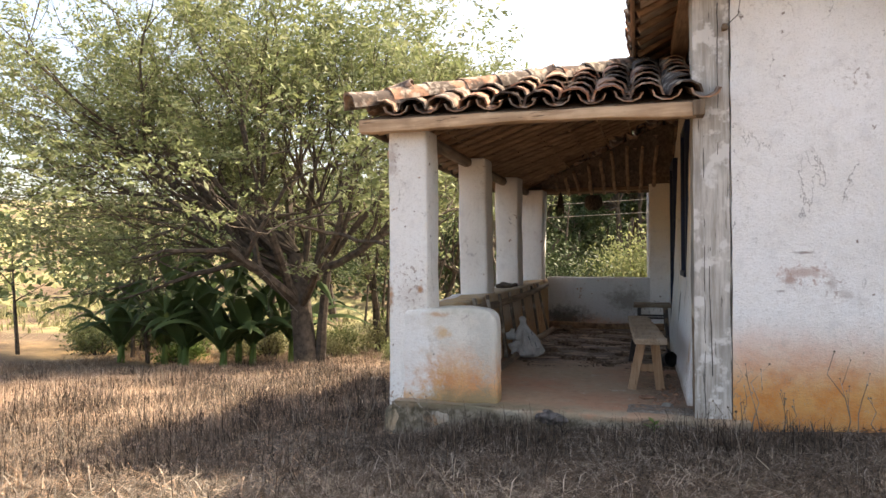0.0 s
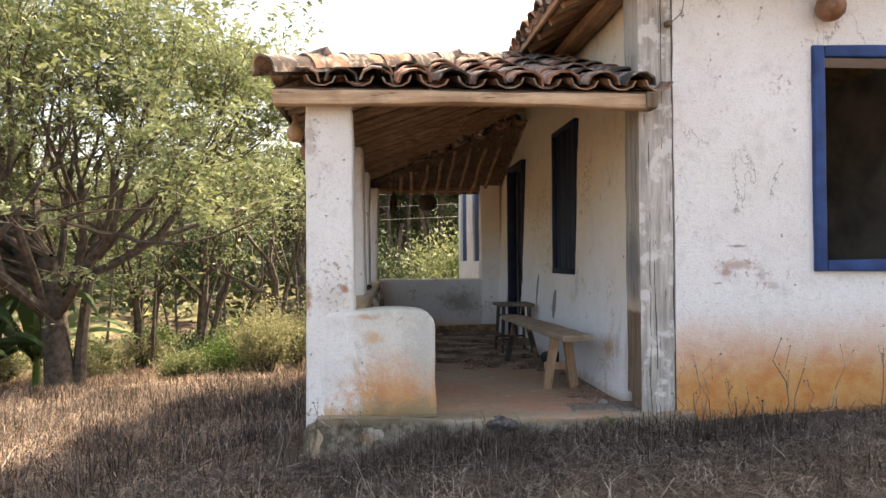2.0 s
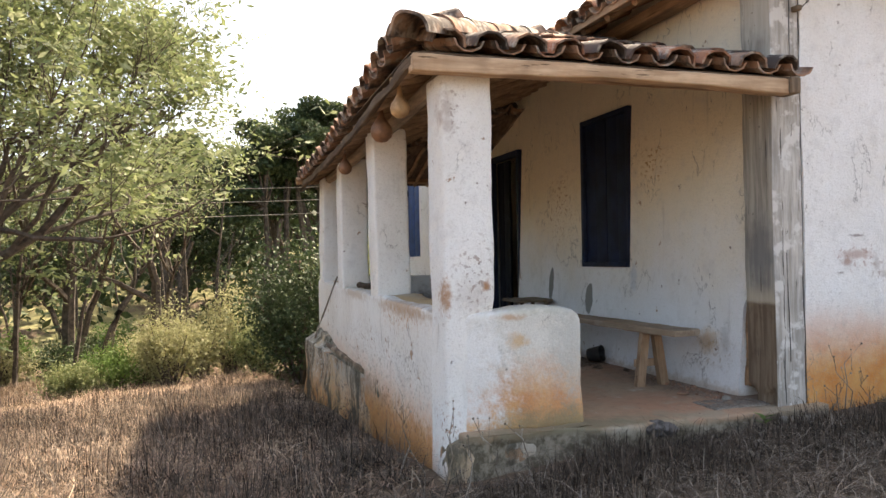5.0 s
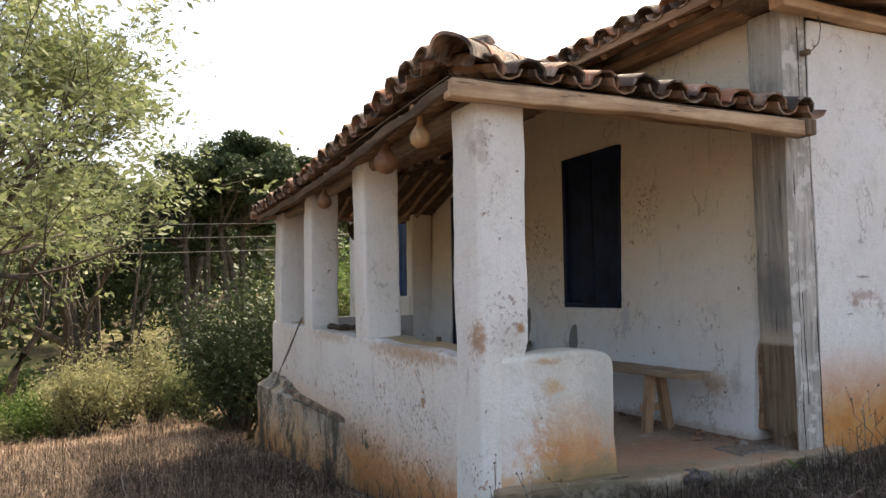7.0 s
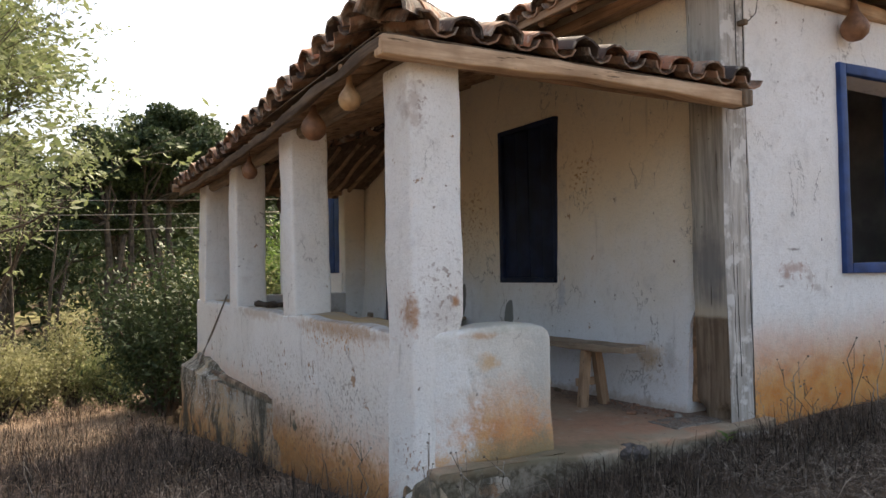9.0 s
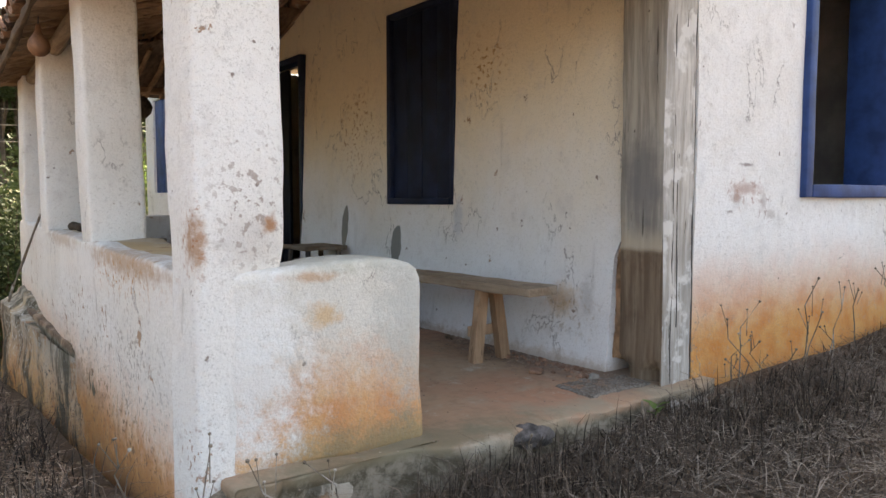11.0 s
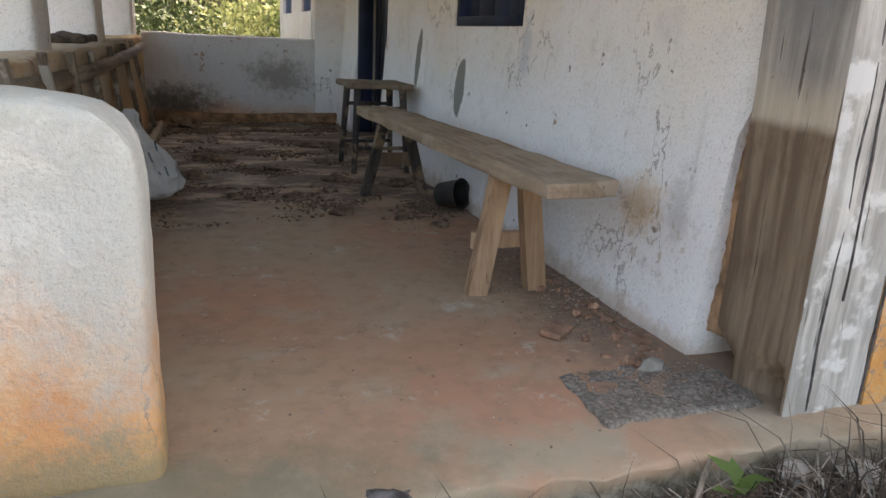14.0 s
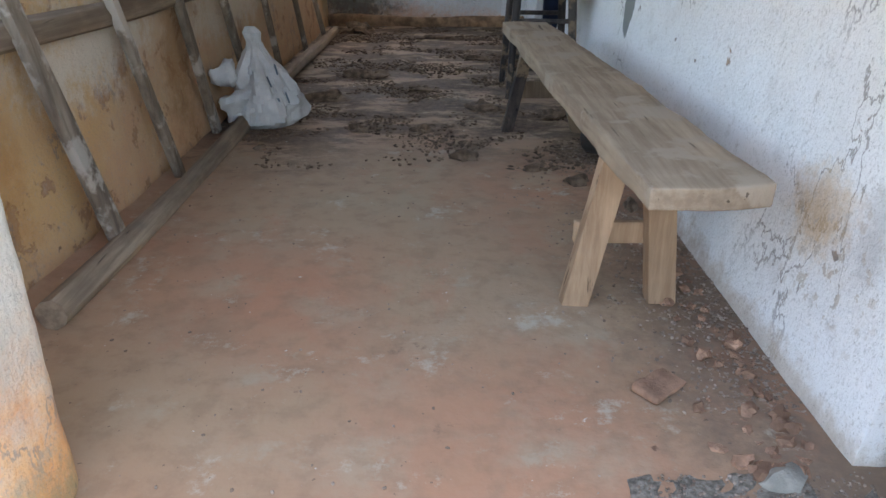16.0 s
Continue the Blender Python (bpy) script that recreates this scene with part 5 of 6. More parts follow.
while len(places) < 8000:
    x, y = r2.uniform(0.65, 2.4), r2.uniform(1.9, 5.85)
    q = noise.noise(Vector((x * 2.1, y * 2.6, 3))) + 0.5 * noise.noise(Vector((x * 6, y * 6, 1))) + 0.12 * min(1, (y - 1.7))
    if q > 0.12 + r2.uniform(-0.1, 0.25):
        s = r2.uniform(0.3, 1.7) ** 1.3
        places.append(pose(x, y, 0.003, r2.uniform(-30, 30), 0, r2.uniform(0, 360)) @ Matrix.Diagonal((s * r2.uniform(0.7, 1.8), s, s, 1)))
tagged(joined("dung_crumbs", crumb, places, M_DUNG), "dry dung crumbs strewn over the floor", "dung")
grit_mesh = finish(boulder((0.006, 0.004, 0.003), 1, 1, 0.4), "grit", M_GRAVEL)
places = []
for k in range(5200):
    if k % 4:
        f = r2.random()
        y, x = -0.05 + 2.3 * f, 2.39 + 0.02 * f - abs(r2.gauss(0, 0.13 + 0.05 * f))
    else:
        x, y = r2.uniform(0.6, 2.4), r2.uniform(-0.2, 5.5)
    s = r2.uniform(0.2, 1.0) ** 1.5 * (1.15 if k % 4 else 0.9)
    places.append(pose(x, y, 0.002, 0, 0, r2.uniform(0, 360)) @ Matrix.Diagonal((s, s, s, 1)))
for k in range(900):
    s = r2.uniform(0.25, 0.8)
    places.append(pose(r2.uniform(1.97, 2.41), r2.uniform(-0.11, 0.14), 0.008, 0, 0, r2.uniform(0, 360)) @ Matrix.Diagonal((s, s, s, 1)))
ob = joined("floor_grit", grit_mesh, places, M_GRAVEL)
tagged(ob, "scattered grit and crumbs on the floor", "grit")


# ---- vegetation ----
nprng = np.random.RandomState(7)


def leaf_mesh(name, centres, size, material, spread=0.5, flat=0.0, long=2.2):
    """Many small pointed leaves, each its own folded piece."""
    c = np.asarray(centres, dtype=float)
    n = len(c)
    d = nprng.normal(size=(n, 3))
    d[:, 2] = d[:, 2] * (1 - flat) - 0.15
    d /= np.linalg.norm(d, axis=1)[:, None]
    e = np.cross(d, nprng.normal(size=(n, 3)))
    e /= np.linalg.norm(e, axis=1)[:, None] + 1e-9
    s = size * nprng.uniform(1 - spread, 1 + spread, n)[:, None]
    a, b = d * s, e * s / long
    v = np.stack([c - a * 0.5, c + b * 0.5 + a * 0.1, c + a * 0.6, c - b * 0.5 + a * 0.1], 1).reshape(-1, 3)
    return from_lists(name, v.tolist(), np.arange(4 * n).reshape(-1, 4).tolist(), material)


def limb(rng, bm, p, d, length, r, depth, tips, up=0.15, spread=0.7, kids=(3, 4), thin=0.62, sides=(8, 6, 5, 4, 3), taper=0.6, wind=0.22, shrink=0.72):
    n = 5
    pts, rad = [p.copy()], [r]
    for k in range(n):
        d = (d + Vector((rng.gauss(0, 1), rng.gauss(0, 1), rng.gauss(0, 0.8))) * wind * 0.6 + Vector((0, 0, up * 0.4))).normalized()
        p = p + d * (length / n)
        pts.append(p.copy())
        rad.append(r * (1 - (1 - taper) * (k + 1) / n))
    tube(pts, rad, sides[min(len(sides) - 1, 4 - min(4, depth))], bm, 0.1, r * 50, False)
    if depth <= 1:
        tips += pts[2:]
    if depth == 0:
        return
    for k in range(rng.randint(*kids)):
        i = rng.choice((3, 4, 5, 5))
        side = Vector((rng.gauss(0, 1), rng.gauss(0, 1), rng.gauss(0, 0.7)))
        nd = (d + side * spread * 0.75 + Vector((0, 0, up))).normalized()
        limb(rng, bm, pts[i], nd, length * shrink * rng.uniform(0.75, 1.2), rad[i] * thin * rng.uniform(0.8, 1.1), depth - 1, tips, up, spread, kids, thin, sides, taper, wind, shrink)


def tree(x, y, label, stems, height, r, depth, leaf, leaves, size, bark, seed, up=0.1, spread=0.8, puff=0.3, kids=(3, 4), group="", flat=0.0, shrink=0.72, wind=0.22):
    rng = random.Random(seed)
    base = Vector((x, y, ground_z(x, y) - 0.1))
    tr = thing("tree", label, "tree", group, at=base)
    bm, tips = bmesh.new(), []
    for d, length, k in stems:
        limb(rng, bm, Vector((0, 0, 0)) + Vector((d[0], d[1], 0)) * r * 0.6, Vector(d).normalized(), length, r * k, depth, tips, up, spread, kids, shrink=shrink, wind=wind)
    part("trunk", bm, bark, tr)
    t = np.array([p[:] for p in tips])
    idx = nprng.randint(0, len(t), leaves)
    c = t[idx] + nprng.normal(size=(leaves, 3)) * puff * np.array((1, 1, 0.7))
    ob = new("crown", leaf_mesh("crown", c, size, leaf, 0.45, flat))
    ob.parent = tr
    return tr


# the spreading tree beside the field
rng = random.Random(12)
base = Vector((-6.5, 11.6, ground_z(-6.5, 11.6) - 0.1))
big = thing("tree", "wide spreading tree with sparse feathery light green leaves", "tree", at=base)
bm, tips = bmesh.new(), []
trunk_line = [Vector((0, 0, 0)), Vector((0.02, 0, 0.25)), Vector((-0.04, 0, 0.9)), Vector((-0.12, -0.05, 1.7)), Vector((-0.2, -0.05, 2.4)), Vector((-0.2, -0.1, 3.1))]
tube(trunk_line, [0.46, 0.34, 0.30, 0.28, 0.26, 0.2], 10, bm, 0.18, 2, False)
tube([Vector((0.35, 0.1, 0)), Vector((0.42, 0.1, 1.2)), Vector((0.6, 0, 2.4)), Vector((0.8, -0.1, 3.4))], [0.17, 0.13, 0.11, 0.08], 7, bm, 0.15, 5, False)
for k in range(13):
    a = 2 * math.pi * k / 13 + rng.uniform(-0.25, 0.25)
    lift = rng.choice((0.3, 0.5, 0.8, 1.2, 1.9))
    d = Vector((math.cos(a), math.sin(a), lift)).normalized()
    limb(rng, bm, trunk_line[rng.choice((3, 4, 4, 5))], d, rng.uniform(2.6, 3.5), rng.uniform(0.10, 0.17), 4, tips, 0.10, 0.85, (3, 4), 0.66, (7, 5, 4, 3, 3), 0.62, 0.24, 0.74)
for k in range(4):
    limb(rng, bm, Vector((0.7, -0.05, 2.9)), Vector((rng.uniform(0.2, 1.2), rng.uniform(-0.8, 0.5), rng.uniform(0.5, 1.6))).normalized(), 2.6, 0.07, 4, tips, 0.12, 0.7, (3, 4), 0.66, (6, 5, 4, 3, 3), 0.62, 0.2, 0.74)
for k in range(19):
    d = Vector((-1, rng.uniform(-0.35, 0.5), rng.uniform(0.2, 1.05))).normalized()
    limb(rng, bm, trunk_line[rng.choice((4, 5))], d, rng.uniform(3.4, 4.8), rng.uniform(0.075, 0.105), 4, tips, 0.05, 0.8, (3, 4), 0.66, (7, 5, 4, 3, 3), 0.62, 0.2, 0.74)
part("trunk", bm, M_BARK, big)
t = np.array([p[:] for p in tips])
spray = t[nprng.randint(0, len(t), 13500)]
c = np.repeat(spray, 11, 0) + nprng.normal(size=(148500, 3)) * np.array((0.13, 0.13, 0.075))
c = c[c[:, 2] > 2.3 + nprng.normal(size=len(c)) * 0.4 - 0.6 * (c[:, 0] < -2)]
ob = new("crown", leaf_mesh("crown", c, 0.125, M_LEAF, 0.45, 0.45, 2.6))
ob.parent = big
# slimmer trees along the field's edge
for k, (x, y, h, r, n) in enumerate(((-6.3, 16.5, 2.6, 0.15, 1500), (-5.0, 18, 3.4, 0.19, 3500), (-2.8, 18, 3.0, 0.19, 3500), (-10.8, 17.5, 2.8, 0.15, 3000), (-4.2, 20.5, 3.0, 0.14, 2500))):
    tree(x, y, "slender grey tree with thin open foliage", [((0.05 * (k % 3 - 1), 0, 1), h, 1.0), ((0.3, 0.1, 1), h * 0.9, 0.6)],
         7, r, 3, M_LEAF if k % 2 == 0 else M_BUSH, n, 0.10, M_BARK, 20 + k, 0.22, 0.6, 0.3, (3, 4), "slender trees", 0.2, 0.78)
# dark broad-crowned trees on the slope behind
for k, (x, y, h, r, n) in enumerate(((9.4, 31, 3.6, 0.22, 8000), (-2.5, 31, 2.8, 0.2, 7000), (-7, 30, 2.6, 0.2, 6000),
                                     (-13, 28, 2.6, 0.2, 5000), (4.6, 34, 3.6, 0.2, 7000), (-20, 26, 2.6, 0.2, 5000), (-0.6, 36, 3.2, 0.2, 6000))):
    tree(x, y, "tall dark green tree with dense clumped crown", [((0.1, 0, 1), h, 1.0), ((-0.25, 0.1, 1), h * 0.9, 0.7)],
         9, r, 3, M_LEAFDARK, n * 2, 0.15, M_BARK, 50 + k, 0.16, 0.75, 0.45, (3, 4), "dark trees on the slope", 0.2, 0.70)


def canopy_tree(x, y, top, radius, clumps, seed):
    """A tall tree: bare leaning stems under a broad crown of separate dark clumps."""
    rng = random.Random(seed)
    z0 = ground_z(x, y) - 0.1
    h = top - z0
    tr = thing("tree", "tall dark tree with bare stems and a broad clumped crown", "tree", "broad dark trees", at=(x, y, z0))
    bm, leaves = bmesh.new(), []
    forks = []
    for k in range(3):
        lean = Vector((rng.uniform(-0.5, 0.5) * radius, rng.uniform(-0.4, 0.4) * radius, h * rng.uniform(0.45, 0.58)))
        line = [Vector((0.1 * k, 0, 0)), lean * 0.35 + Vector((rng.gauss(0, 0.12), 0, 0)), lean * 0.7 + Vector((rng.gauss(0, 0.15), 0, 0)), lean]
        tube(line, [0.20, 0.16, 0.13, 0.10], 7, bm, 0.12, k, False)
        forks.append(lean)
    for k in range(clumps):
        a, q = rng.uniform(0, 2 * math.pi), math.sqrt(rng.random())
        c = Vector((math.cos(a) * q * radius, math.sin(a) * q * radius, h - 0.35 - 0.34 * h * q ** 2.4 * rng.uniform(0.3, 1.0) - rng.random() ** 2 * 0.30 * h))
        f = min(forks, key=lambda p: (p - c).length)
        tube([f, f.lerp(c, 0.5) + Vector((rng.gauss(0, 0.2), rng.gauss(0, 0.2), rng.gauss(0, 0.15))), c], [0.06, 0.04, 0.012], 4, bm, 0, 0, False)
        s = rng.uniform(0.34, 0.66)
        n = int(1500 * s)
        o = nprng.normal(size=(n, 3))
        o *= (nprng.uniform(0.55, 1.0, n) / np.linalg.norm(o, axis=1))[:, None]
        leaves.append(np.array(c[:]) + o * np.array((1.5 * s, 1.5 * s, 0.85 * s)))
    part("trunk", bm, M_BARK, tr)
    ob = new("crown", leaf_mesh("crown", np.concatenate(leaves), 0.15, M_LEAFDARK, 0.5, 0.2, 1.8))
    ob.parent = tr


for k, (x, y, top, radius, clumps) in enumerate(((1.2, 26, 6.9, 1.7, 26), (3.5, 26.6, 8.0, 2.1, 34), (5.2, 28, 7.9, 1.5, 20), (-2.6, 28, 6.6, 1.9, 24), (7.4, 27, 6.2, 1.7, 20), (2.3, 31, 6.6, 1.8, 20))):
    canopy_tree(x, y, top, radius, clumps, 610 + k)


def bush(x, y, w, h, n, leaf, size, label, seed, stems=14, long=2.2, name="bush"):
    rng = random.Random(seed)
    b = thing(name, label, "bush", "bushes at the field's edge", at=(x, y, ground_z(x, y) - 0.05))
    bm = bmesh.new()
    pts = []
    for k in range(stems):
        a, q = rng.uniform(0, 2 * math.pi), rng.uniform(0.25, 1) * w
        top = Vector((math.cos(a) * q, math.sin(a) * q, h * rng.uniform(0.45, 1.0) * (1 - 0.35 * (q / w) ** 2)))
        line = [Vector((math.cos(a), math.sin(a), 0)) * 0.1, top * 0.4 + Vector((rng.gauss(0, 0.1), rng.gauss(0, 0.1), 0.1)), top * 0.75, top]
        tube(line, [0.03, 0.02, 0.012, 0.004], 4, bm, 0, 0, False)
        pts += [line[1].lerp(line[2], 0.5), line[2], line[2].lerp(line[3], 0.5), line[3]]
    part("stem", bm, M_BARK, b)
    t = np.array([p[:] for p in pts])
    c = t[nprng.randint(0, len(t), n)] + nprng.normal(size=(n, 3)) * np.array((0.16 * w + 0.06, 0.16 * w + 0.06, 0.09 * h + 0.05))
    c[:, 2] = np.maximum(c[:, 2], 0.03)
    ob = new("crown", leaf_mesh("crown", c, size, leaf, 0.5, 0.0, long))
    ob.parent = b


bush(0.35, 9.2, 1.15, 2.7, 15000, M_LEAFDARK, 0.075, "dense dark green rounded bush", 1, 26)
bush(0.9, 10.3, 0.9, 2.2, 9000, M_BUSH, 0.075, "leafy green bush by the porch corner", 2, 20)
bush(2.0, 11.2, 1.3, 3.0, 15000, M_BUSH, 0.08, "round grey green bush behind the porch", 3, 30)
bush(3.3, 11.6, 1.1, 2.2, 8000, M_WEED, 0.075, "bright green shrub behind the porch", 4, 22)
bush(1.0, 12.8, 1.1, 2.0, 8000, M_LEAFDARK, 0.085, "dark shrub behind the porch", 5, 20)
for k in range(7):
    bush(-3.9 + k * 0.62, 12.1 + 0.5 * (k % 3), 0.62, (0.8, 1.0, 1.3, 2.0, 1.5, 2.1, 1.4)[k], 7000, (M_BUSH, M_WEED, M_YELLOW, M_YELLOW, M_YELLOW, M_YELLOW, M_BUSH)[k], 0.06, "loose shrub among the tall yellow grass", 30 + k, 22)
for k in range(34):
    rr = random.Random(400 + k)
    x = -16 + k * 0.62 + rr.uniform(-0.4, 0.4)
    y = 14.6 + rr.uniform(0, 7) + (2.0 if x > -7 else -2.0)
    m = (M_BUSH, M_LEAFDARK, M_WEED, M_BUSH, M_YELLOW)[rr.randint(0, 4)]
    bush(x, y, rr.uniform(0.5, 1.1), rr.uniform(0.5, 1.4), 2200, m, 0.09, "wild shrub at the field's edge", 500 + k, 14)


def banana(x, y, h, seed, n=11):
    rng = random.Random(seed)
    b = thing("banana_plant", "banana plant with broad arching green leaves", "banana plant", "banana plants", at=(x, y, ground_z(x, y) - 0.05))
    part("stem", tube([(0, 0, 0), (0.02, 0, h * 0.15), (0.03, 0.02, h * 0.32)], [0.11, 0.09, 0.05], 8), M_WEED, b)
    for k in range(n):
        a = 2 * math.pi * k / n + rng.uniform(-0.4, 0.4)
        L, lift = rng.uniform(0.9, 1.4) * h * 0.6, rng.uniform(0.9, 3.4)
        bm = bmesh.new()
        rows = []
        out = Vector((math.cos(a), math.sin(a), 0))
        sideways = Vector((-math.sin(a), math.cos(a), 0))
        for i in range(9):
            f = i / 8
            p = out * (L * f) + Vector((0, 0, h * 0.2 + L * (lift * f - 0.8 * lift * f * f)))
            w = 0.22 * math.sin(math.pi * min(1, 0.06 + 0.94 * f) ** 0.8) * (1 + 0.15 * rng.uniform(-1, 1)) + 0.01
            rows.append([bm.verts.new(p - sideways * w - Vector((0, 0, 0.35 * w))), bm.verts.new(p + Vector((0, 0, 0.02))), bm.verts.new(p + sideways * w - Vector((0, 0, 0.35 * w)))])
        for A, B in zip(rows, rows[1:]):
            bm.faces.new([A[0], A[1], B[1], B[0]])
            bm.faces.new([A[1], A[2], B[2], B[1]])
        part("leaf", bm, M_BANANA, b)


for k, (x, y, h) in enumerate(((-10.6, 12.0, 2.9), (-9.9, 11.2, 2.5), (-11.6, 12.6, 2.8), (-9.0, 12.4, 3.2), (-8.2, 11.8, 2.9), (-7.6, 12.9, 3.2), (-12.3, 11.6, 2.2), (-8.6, 11.0, 2.1))):
    banana(x, y, h * 1.15, 70 + k)

# woods on the slope, too many to count
cl, dk = [], []
wr = random.Random(77)
for k in range(620):
    d, a = wr.uniform(36, 95), radians(wr.uniform(-24, 62))
    x, y = -d * math.sin(a), -3 + d * math.cos(a)
    s = wr.uniform(1.0, 2.2) * (1 + d / 120)
    c = nprng.normal(size=(210, 3)) * np.array((s, s, s * 0.75)) + np.array((x, y, ground_z(x, y) + s * 0.9))
    if a > radians(24) and wr.random() < 0.8:
        continue
    (dk if a < radians(22) or wr.random() < 0.45 else cl).append(c)
ob = tagged(new("far_woods", leaf_mesh("far_woods", np.concatenate(dk), 0.42, M_LEAFDARK, 0.5, 0.2, 1.6)), "dark woods covering the far slope", "woods", "", "stuff")
ob = tagged(new("far_scrub", leaf_mesh("far_scrub", np.concatenate(cl), 0.42, M_BUSH, 0.5, 0.2, 1.6)), "lighter scrub covering the far slope", "scrub", "", "stuff")
# bare thin trunks in front of the woods
bm = bmesh.new()
for k in range(34):
    a, d = radians(wr.uniform(-20, 55)), wr.uniform(19, 34)
    x, y = -d * math.sin(a), -4 + d * math.cos(a)
    z = ground_z(x, y)
    h, l = wr.uniform(2.5, 5.5), wr.gauss(0, 0.5)
    tube([(x, y, z - 0.2), (x + l * 0.4, y, z + h * 0.5), (x + l, y + wr.gauss(0, 0.3), z + h)], [0.07, 0.05, 0.015], 5, bm, 0, 0, False)
    for q in range(4):
        f = wr.uniform(0.4, 0.9)
        p = Vector((x + l * f, y, z + h * f))
        tube([p, p + Vector((wr.gauss(0, 0.6), wr.gauss(0, 0.4), wr.uniform(0.4, 1.2)))], [0.025, 0.006], 4, bm, 0, 0, False)
tagged(part("thin_saplings", bm, M_BARK), "thin bare saplings before the woods", "saplings", "", "stuff")
for k in range(3):
    a, b = Vector((-32, 22 + k * 0.5, 3.2 + 0.55 * k)), Vector((16, 24 + k * 0.5, 3.6 + 0.55 * k))
    pts = [a.lerp(b, i / 16) - Vector((0, 0, 0.9 * math.sin(math.pi * i / 16))) for i in range(17)]
    solid("power_line", tube(pts, [0.014] * 17, 4), M_PALEBARK, "thin overhead wire crossing before the slope", "wire", "overhead wires")


# ---- dry grass ----
def inside_house(x, y):
    return (x > -0.12) & (y > -0.36) & (x < 10)


def blades(name, x0, x1, y0, y1, n, h0, h1, w, material, label, lean=0.5, keep=None, tuft=0.07):
    per = 14
    tx, ty = nprng.uniform(x0, x1, n // per), nprng.uniform(y0, y1, n // per)
    x, y = np.repeat(tx, per), np.repeat(ty, per)
    n = len(x)
    spot = nprng.normal(0, tuft, (n, 2)) * nprng.uniform(0.3, 2.0, n)[:, None]
    x, y = x + spot[:, 0], y + spot[:, 1]
    ok = ~inside_house(x, y)
    patch = np.array([noise.noise(Vector((a * 0.8, b * 0.8, 3))) + 0.6 * noise.noise(Vector((a * 2.7, b * 2.7, 8))) for a, b in zip(x, y)])
    ok &= nprng.uniform(-0.75, 0.5, n) < patch
    if keep:
        ok &= keep(x, y)
    x, y, patch = x[ok], y[ok], patch[ok]
    n = len(x)
    z = np.array([ground_z(a, b) for a, b in zip(x, y)]) - 0.01
    h = nprng.uniform(h0, h1, n) * (0.75 + 0.5 * np.clip(patch + 0.4, 0, 1))
    th, ln = nprng.uniform(0, 2 * np.pi, n), np.abs(nprng.normal(0, lean, n))
    h *= np.repeat(nprng.uniform(0.5, 1.25, n // per + 1), per)[:n]
    dx, dy = np.cos(th), np.sin(th)
    ww = w * nprng.uniform(0.6, 1.4, n)
    p = np.stack([x, y, z], 1)
    side = np.stack([-dy * ww, dx * ww, np.zeros(n)], 1)
    mid = p + np.stack([dx * h * ln * 0.35, dy * h * ln * 0.35, h * 0.6], 1)
    tip = p + np.stack([dx * h * ln, dy * h * ln, h / (1 + 0.5 * ln)], 1)
    v = np.stack([p - side, p + side, mid + side * 0.7, mid - side * 0.7, tip], 1).reshape(-1, 3)
    b = 5 * np.arange(n)
    f = [(i, i + 1, i + 2, i + 3) for i in b.tolist()] + [(i + 3, i + 2, i + 4) for i in b.tolist()]
    return tagged(new(name, from_lists(name, v.tolist(), f, material)), label, "grass", "", "stuff")


def litter(name, x0, x1, y0, y1, n, l0, l1, w, material, label):
    x, y = nprng.uniform(x0, x1, n), nprng.uniform(y0, y1, n)
    ok = ~inside_house(x, y)
    x, y = x[ok], y[ok]
    n = len(x)
    z = np.array([ground_z(a, b) for a, b in zip(x, y)]) + nprng.uniform(0.0, 0.05, n)
    th, l, tilt = nprng.uniform(0, 2 * np.pi, n), nprng.uniform(l0, l1, n), nprng.normal(0, 0.22, n)
    d = np.stack([np.cos(th), np.sin(th), tilt], 1) * l[:, None] / 2
    s = np.stack([-np.sin(th), np.cos(th), np.zeros(n)], 1) * w
    c = np.stack([x, y, z], 1)
    bow = np.stack([np.zeros(n), np.zeros(n), nprng.uniform(0, 0.03, n)], 1)
    v = np.stack([c - d - s, c - d + s, c + bow + s, c + bow - s, c + d + s * 0.5, c + d - s * 0.5], 1).reshape(-1, 3)
    b = (6 * np.arange(n)).tolist()
    f = [(i, i + 1, i + 2, i + 3) for i in b] + [(i + 3, i + 2, i + 4, i + 5) for i in b]
    return tagged(new(name, from_lists(name, v.tolist(), f, material)), label, "straw", "", "stuff")


blades("dry_grass", -14, 2.0, -3.2, 17, 190000, 0.06, 0.24, 0.0034, M_STRAW, "dry reddish brown grass over the sloping field", 1.5, lambda x, y: (x < -0.6 - 0.8 * (y < 0)) | (y > 6.5))
blades("dead_stalks", -4.5, 7, -3.6, -0.28, 34000, 0.04, 0.20, 0.0028, M_STRAWGREY, "grey dead grass stalks before the house", 2.2)
blades("side_stalks", -4.2, 0.1, -1.5, 8, 52000, 0.08, 0.34, 0.0032, M_SCRUB, "grey dead stalks along the side wall", 1.6)
blades("edge_stalks", -0.2, 3.2, -0.95, -0.37, 6500, 0.08, 0.26, 0.0026, M_SCRUB, "dark dead stalks along the porch edge", 1.0)
blades("dark_tufts", -10, -0.5, -2.5, 13, 60000, 0.12, 0.40, 0.0032, M_SCRUB, "dark dead weed tufts standing in the field", 0.9, lambda x, y: np.array([noise.noise(Vector((a * 0.55, b * 0.55, 21))) for a, b in zip(x, y)]) > 0.02, 0.16)
blades("far_grass", -30, 6, 16, 30, 16000, 0.2, 0.6, 0.02, M_YELLOW, "rough yellow grass beyond the field", 0.6)
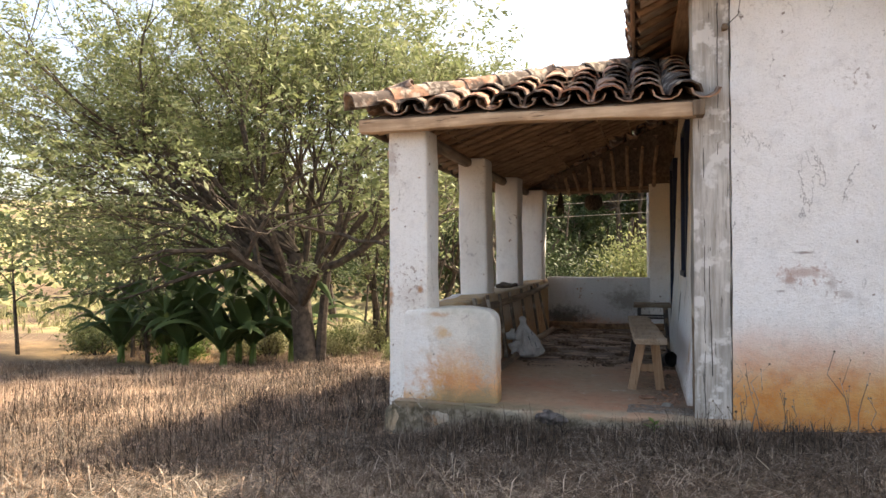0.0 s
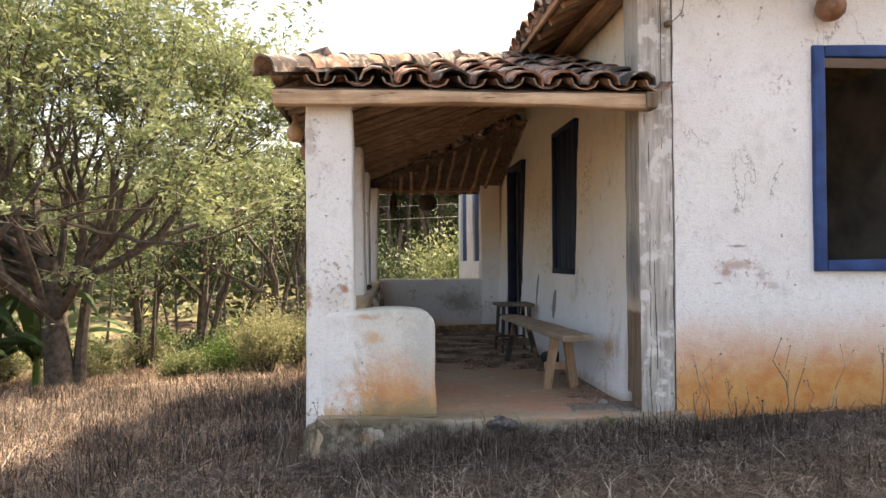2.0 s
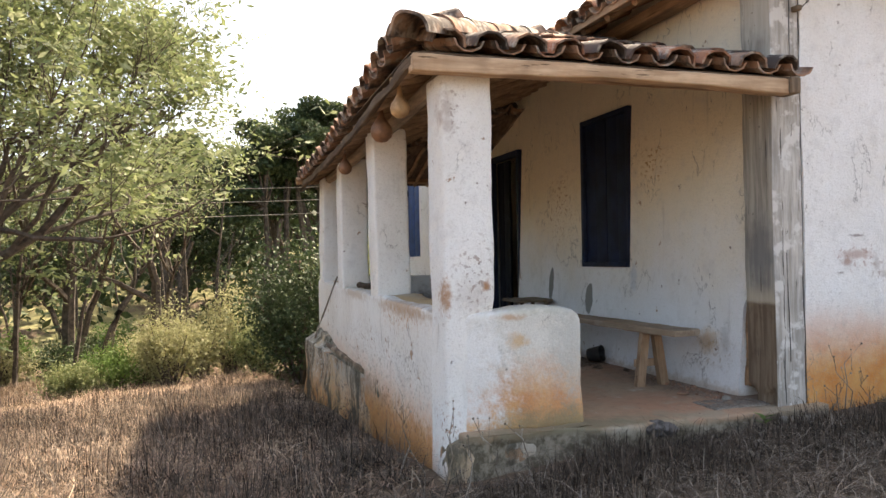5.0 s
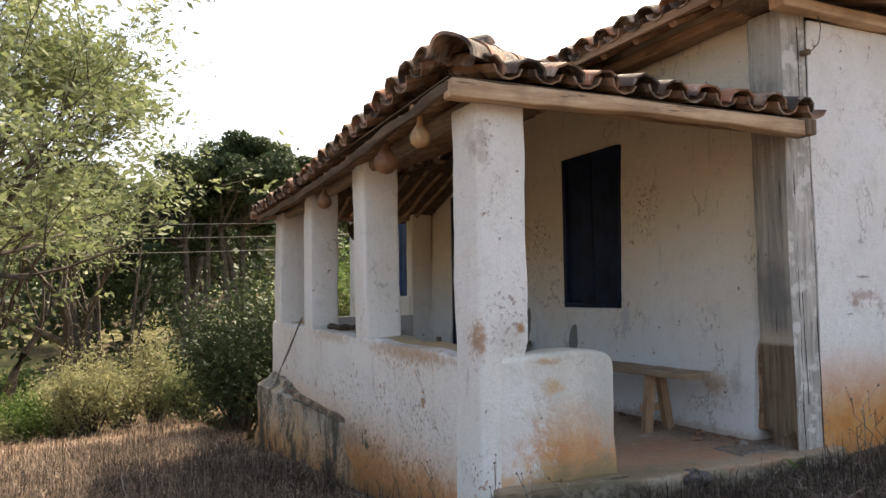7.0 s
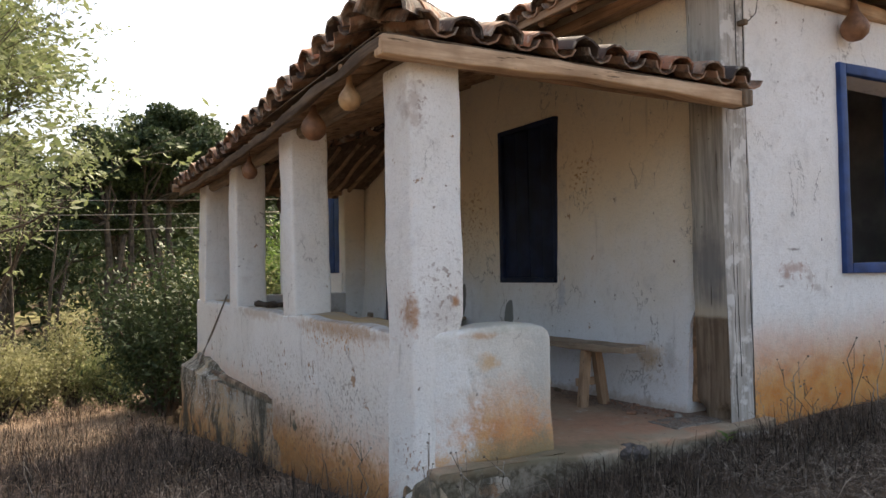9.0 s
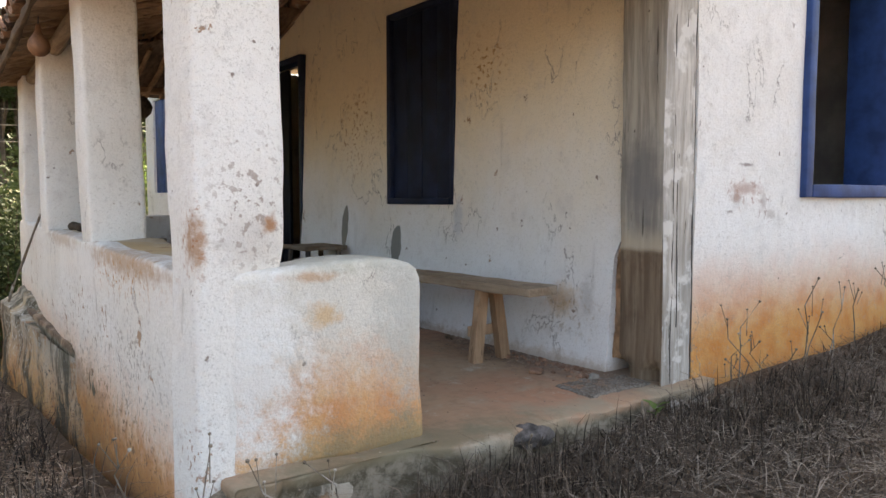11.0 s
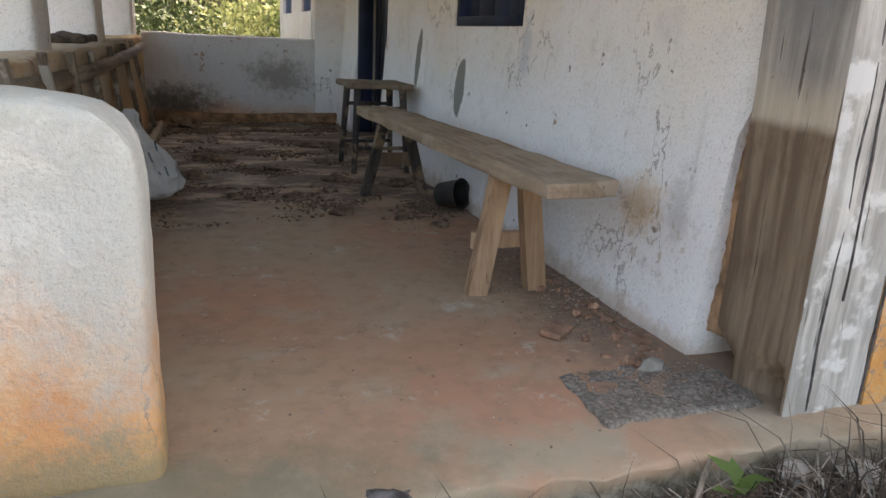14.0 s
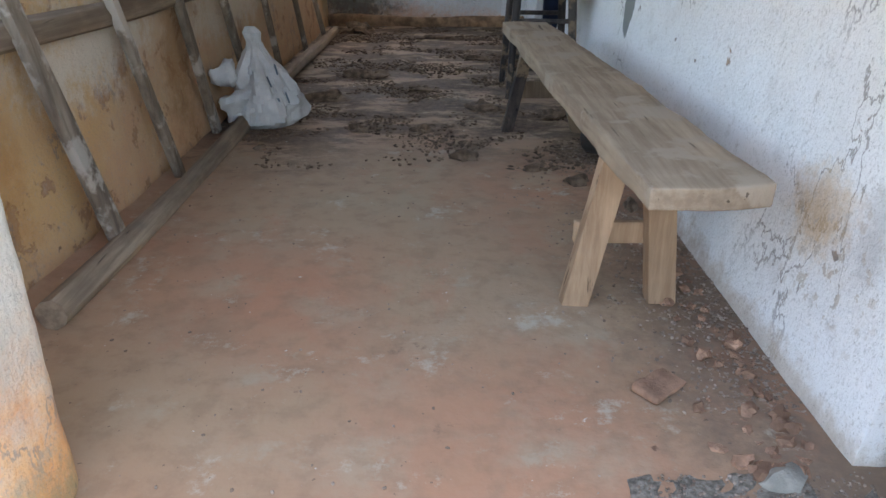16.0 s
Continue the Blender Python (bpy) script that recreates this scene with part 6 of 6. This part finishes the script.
litter("straw_litter", -4.5, 6.5, -3.4, -0.28, 95000, 0.05, 0.28, 0.0020, M_STRAWGREY, "fallen straw lying over the ground")
litter("field_litter", -10, 0, -3, 11, 70000, 0.06, 0.32, 0.0032, M_STRAW, "fallen straw lying over the field")

# dry weeds with side twigs
wr = random.Random(31)


def dry_weed(x, y, h, seed, label="dry branching weed stalk by the wall", material=None):
    rng = random.Random(seed)
    w = thing("dry_weed", label, "weed", "dry weeds", at=(x, y, ground_z(x, y) - 0.02))
    bm = bmesh.new()
    d = Vector((rng.gauss(0, 0.14), rng.gauss(0, 0.14), 1))
    pts = [Vector((0, 0, 0)) + d * (h * k / 4) + Vector((rng.gauss(0, 0.012), rng.gauss(0, 0.012), 0)) * k for k in range(5)]
    tube(pts, [0.0045, 0.004, 0.0035, 0.003, 0.002], 5, bm)
    for k in range(rng.randint(1, 4)):
        p = pts[rng.randint(1, 3)].lerp(pts[4], rng.random() * 0.6)
        e = p + Vector((rng.gauss(0, 0.022), rng.gauss(0, 0.022), rng.uniform(0.05, 0.13))) * (h / 0.4)
        tube([p, e], [0.0025, 0.0012], 4, bm)
        bmesh.ops.create_icosphere(bm, subdivisions=1, radius=0.006, matrix=Matrix.Translation(e))
    bmesh.ops.create_icosphere(bm, subdivisions=1, radius=0.008, matrix=Matrix.Translation(pts[4]))
    part("stalk", bm, material or M_STICK, w)
    return w


for k, (x, y, h) in enumerate(((2.78, -0.40, 0.55), (2.84, -0.42, 0.45), (2.70, -0.41, 0.36), (2.95, -0.45, 0.30), (3.35, -0.42, 0.62), (3.42, -0.46, 0.4), (3.62, -0.5, 0.5), (4.1, -0.45, 0.45),
                               (2.55, -0.47, 0.3), (3.05, -0.6, 0.28), (1.25, -0.42, 0.22), (0.5, -0.3, 0.35), (0.28, -0.27, 0.42), (-0.1, -0.35, 0.5), (-0.25, 0.1, 0.45), (4.6, -0.5, 0.5))):
    dry_weed(x, y, h, 900 + k)
for k in range(22):
    dry_weed(wr.uniform(4.0, 6.5), wr.uniform(-1.0, -0.5), wr.uniform(0.35, 0.75), 940 + k)
for k in range(70):
    x, y = wr.uniform(-4.5, 6), wr.uniform(-3.0, -0.5)
    if k % 2:
        x, y = wr.uniform(-7, -0.4), wr.uniform(-2.5, 8)
    dry_weed(x, y, wr.uniform(0.2, 0.5), 1000 + k, "dry weed stalk standing in the grass", M_STRAWGREY)

sprout = thing("green_sprout", "small bright green leafy sprout at the porch edge", "sprout", "", "", (2.14, -0.37, -0.12))
bm = bmesh.new()
for k in range(6):
    a = k * 1.05
    o = Vector((math.cos(a), math.sin(a), 0))
    s = Vector((-o.y, o.x, 0))
    b = Vector((0, 0, 0.06 + 0.02 * (k % 3)))
    q = [b, b + o * 0.03 + s * 0.02 + Vector((0, 0, 0.02)), b + o * 0.075 + Vector((0, 0, 0.03)), b + o * 0.03 - s * 0.02 + Vector((0, 0, 0.02))]
    bm.faces.new([bm.verts.new(p) for p in q])
part("leaves", bm, M_WEED, sprout)
part("stem", tube([(0, 0, 0), (0.005, 0, 0.09)], [0.004, 0.003], 5), M_WEED, sprout)
for k, (a, b) in enumerate((((1.86, -0.55, -0.12), (2.12, -0.30, 0.0)), ((1.95, -0.60, -0.13), (2.25, -0.42, -0.07)), ((2.3, -0.7, -0.13), (2.75, -0.55, -0.08)), ((1.0, -0.6, -0.2), (1.35, -0.45, -0.13)))):
    solid("fallen_stick", log(a, b, 0.009, 0.006, 0, 0.02, 6, 5, k), M_STICK, "dry grey stick fallen by the porch edge", "stick", "fallen sticks")

# ---- roof tiles, one by one ----
for k, (parent, m) in enumerate(PIECES):
    ob = new("tile", COVERS[(k * 7 + k // 5) % 4])
    ob.parent = parent
    ob.matrix_basis = m
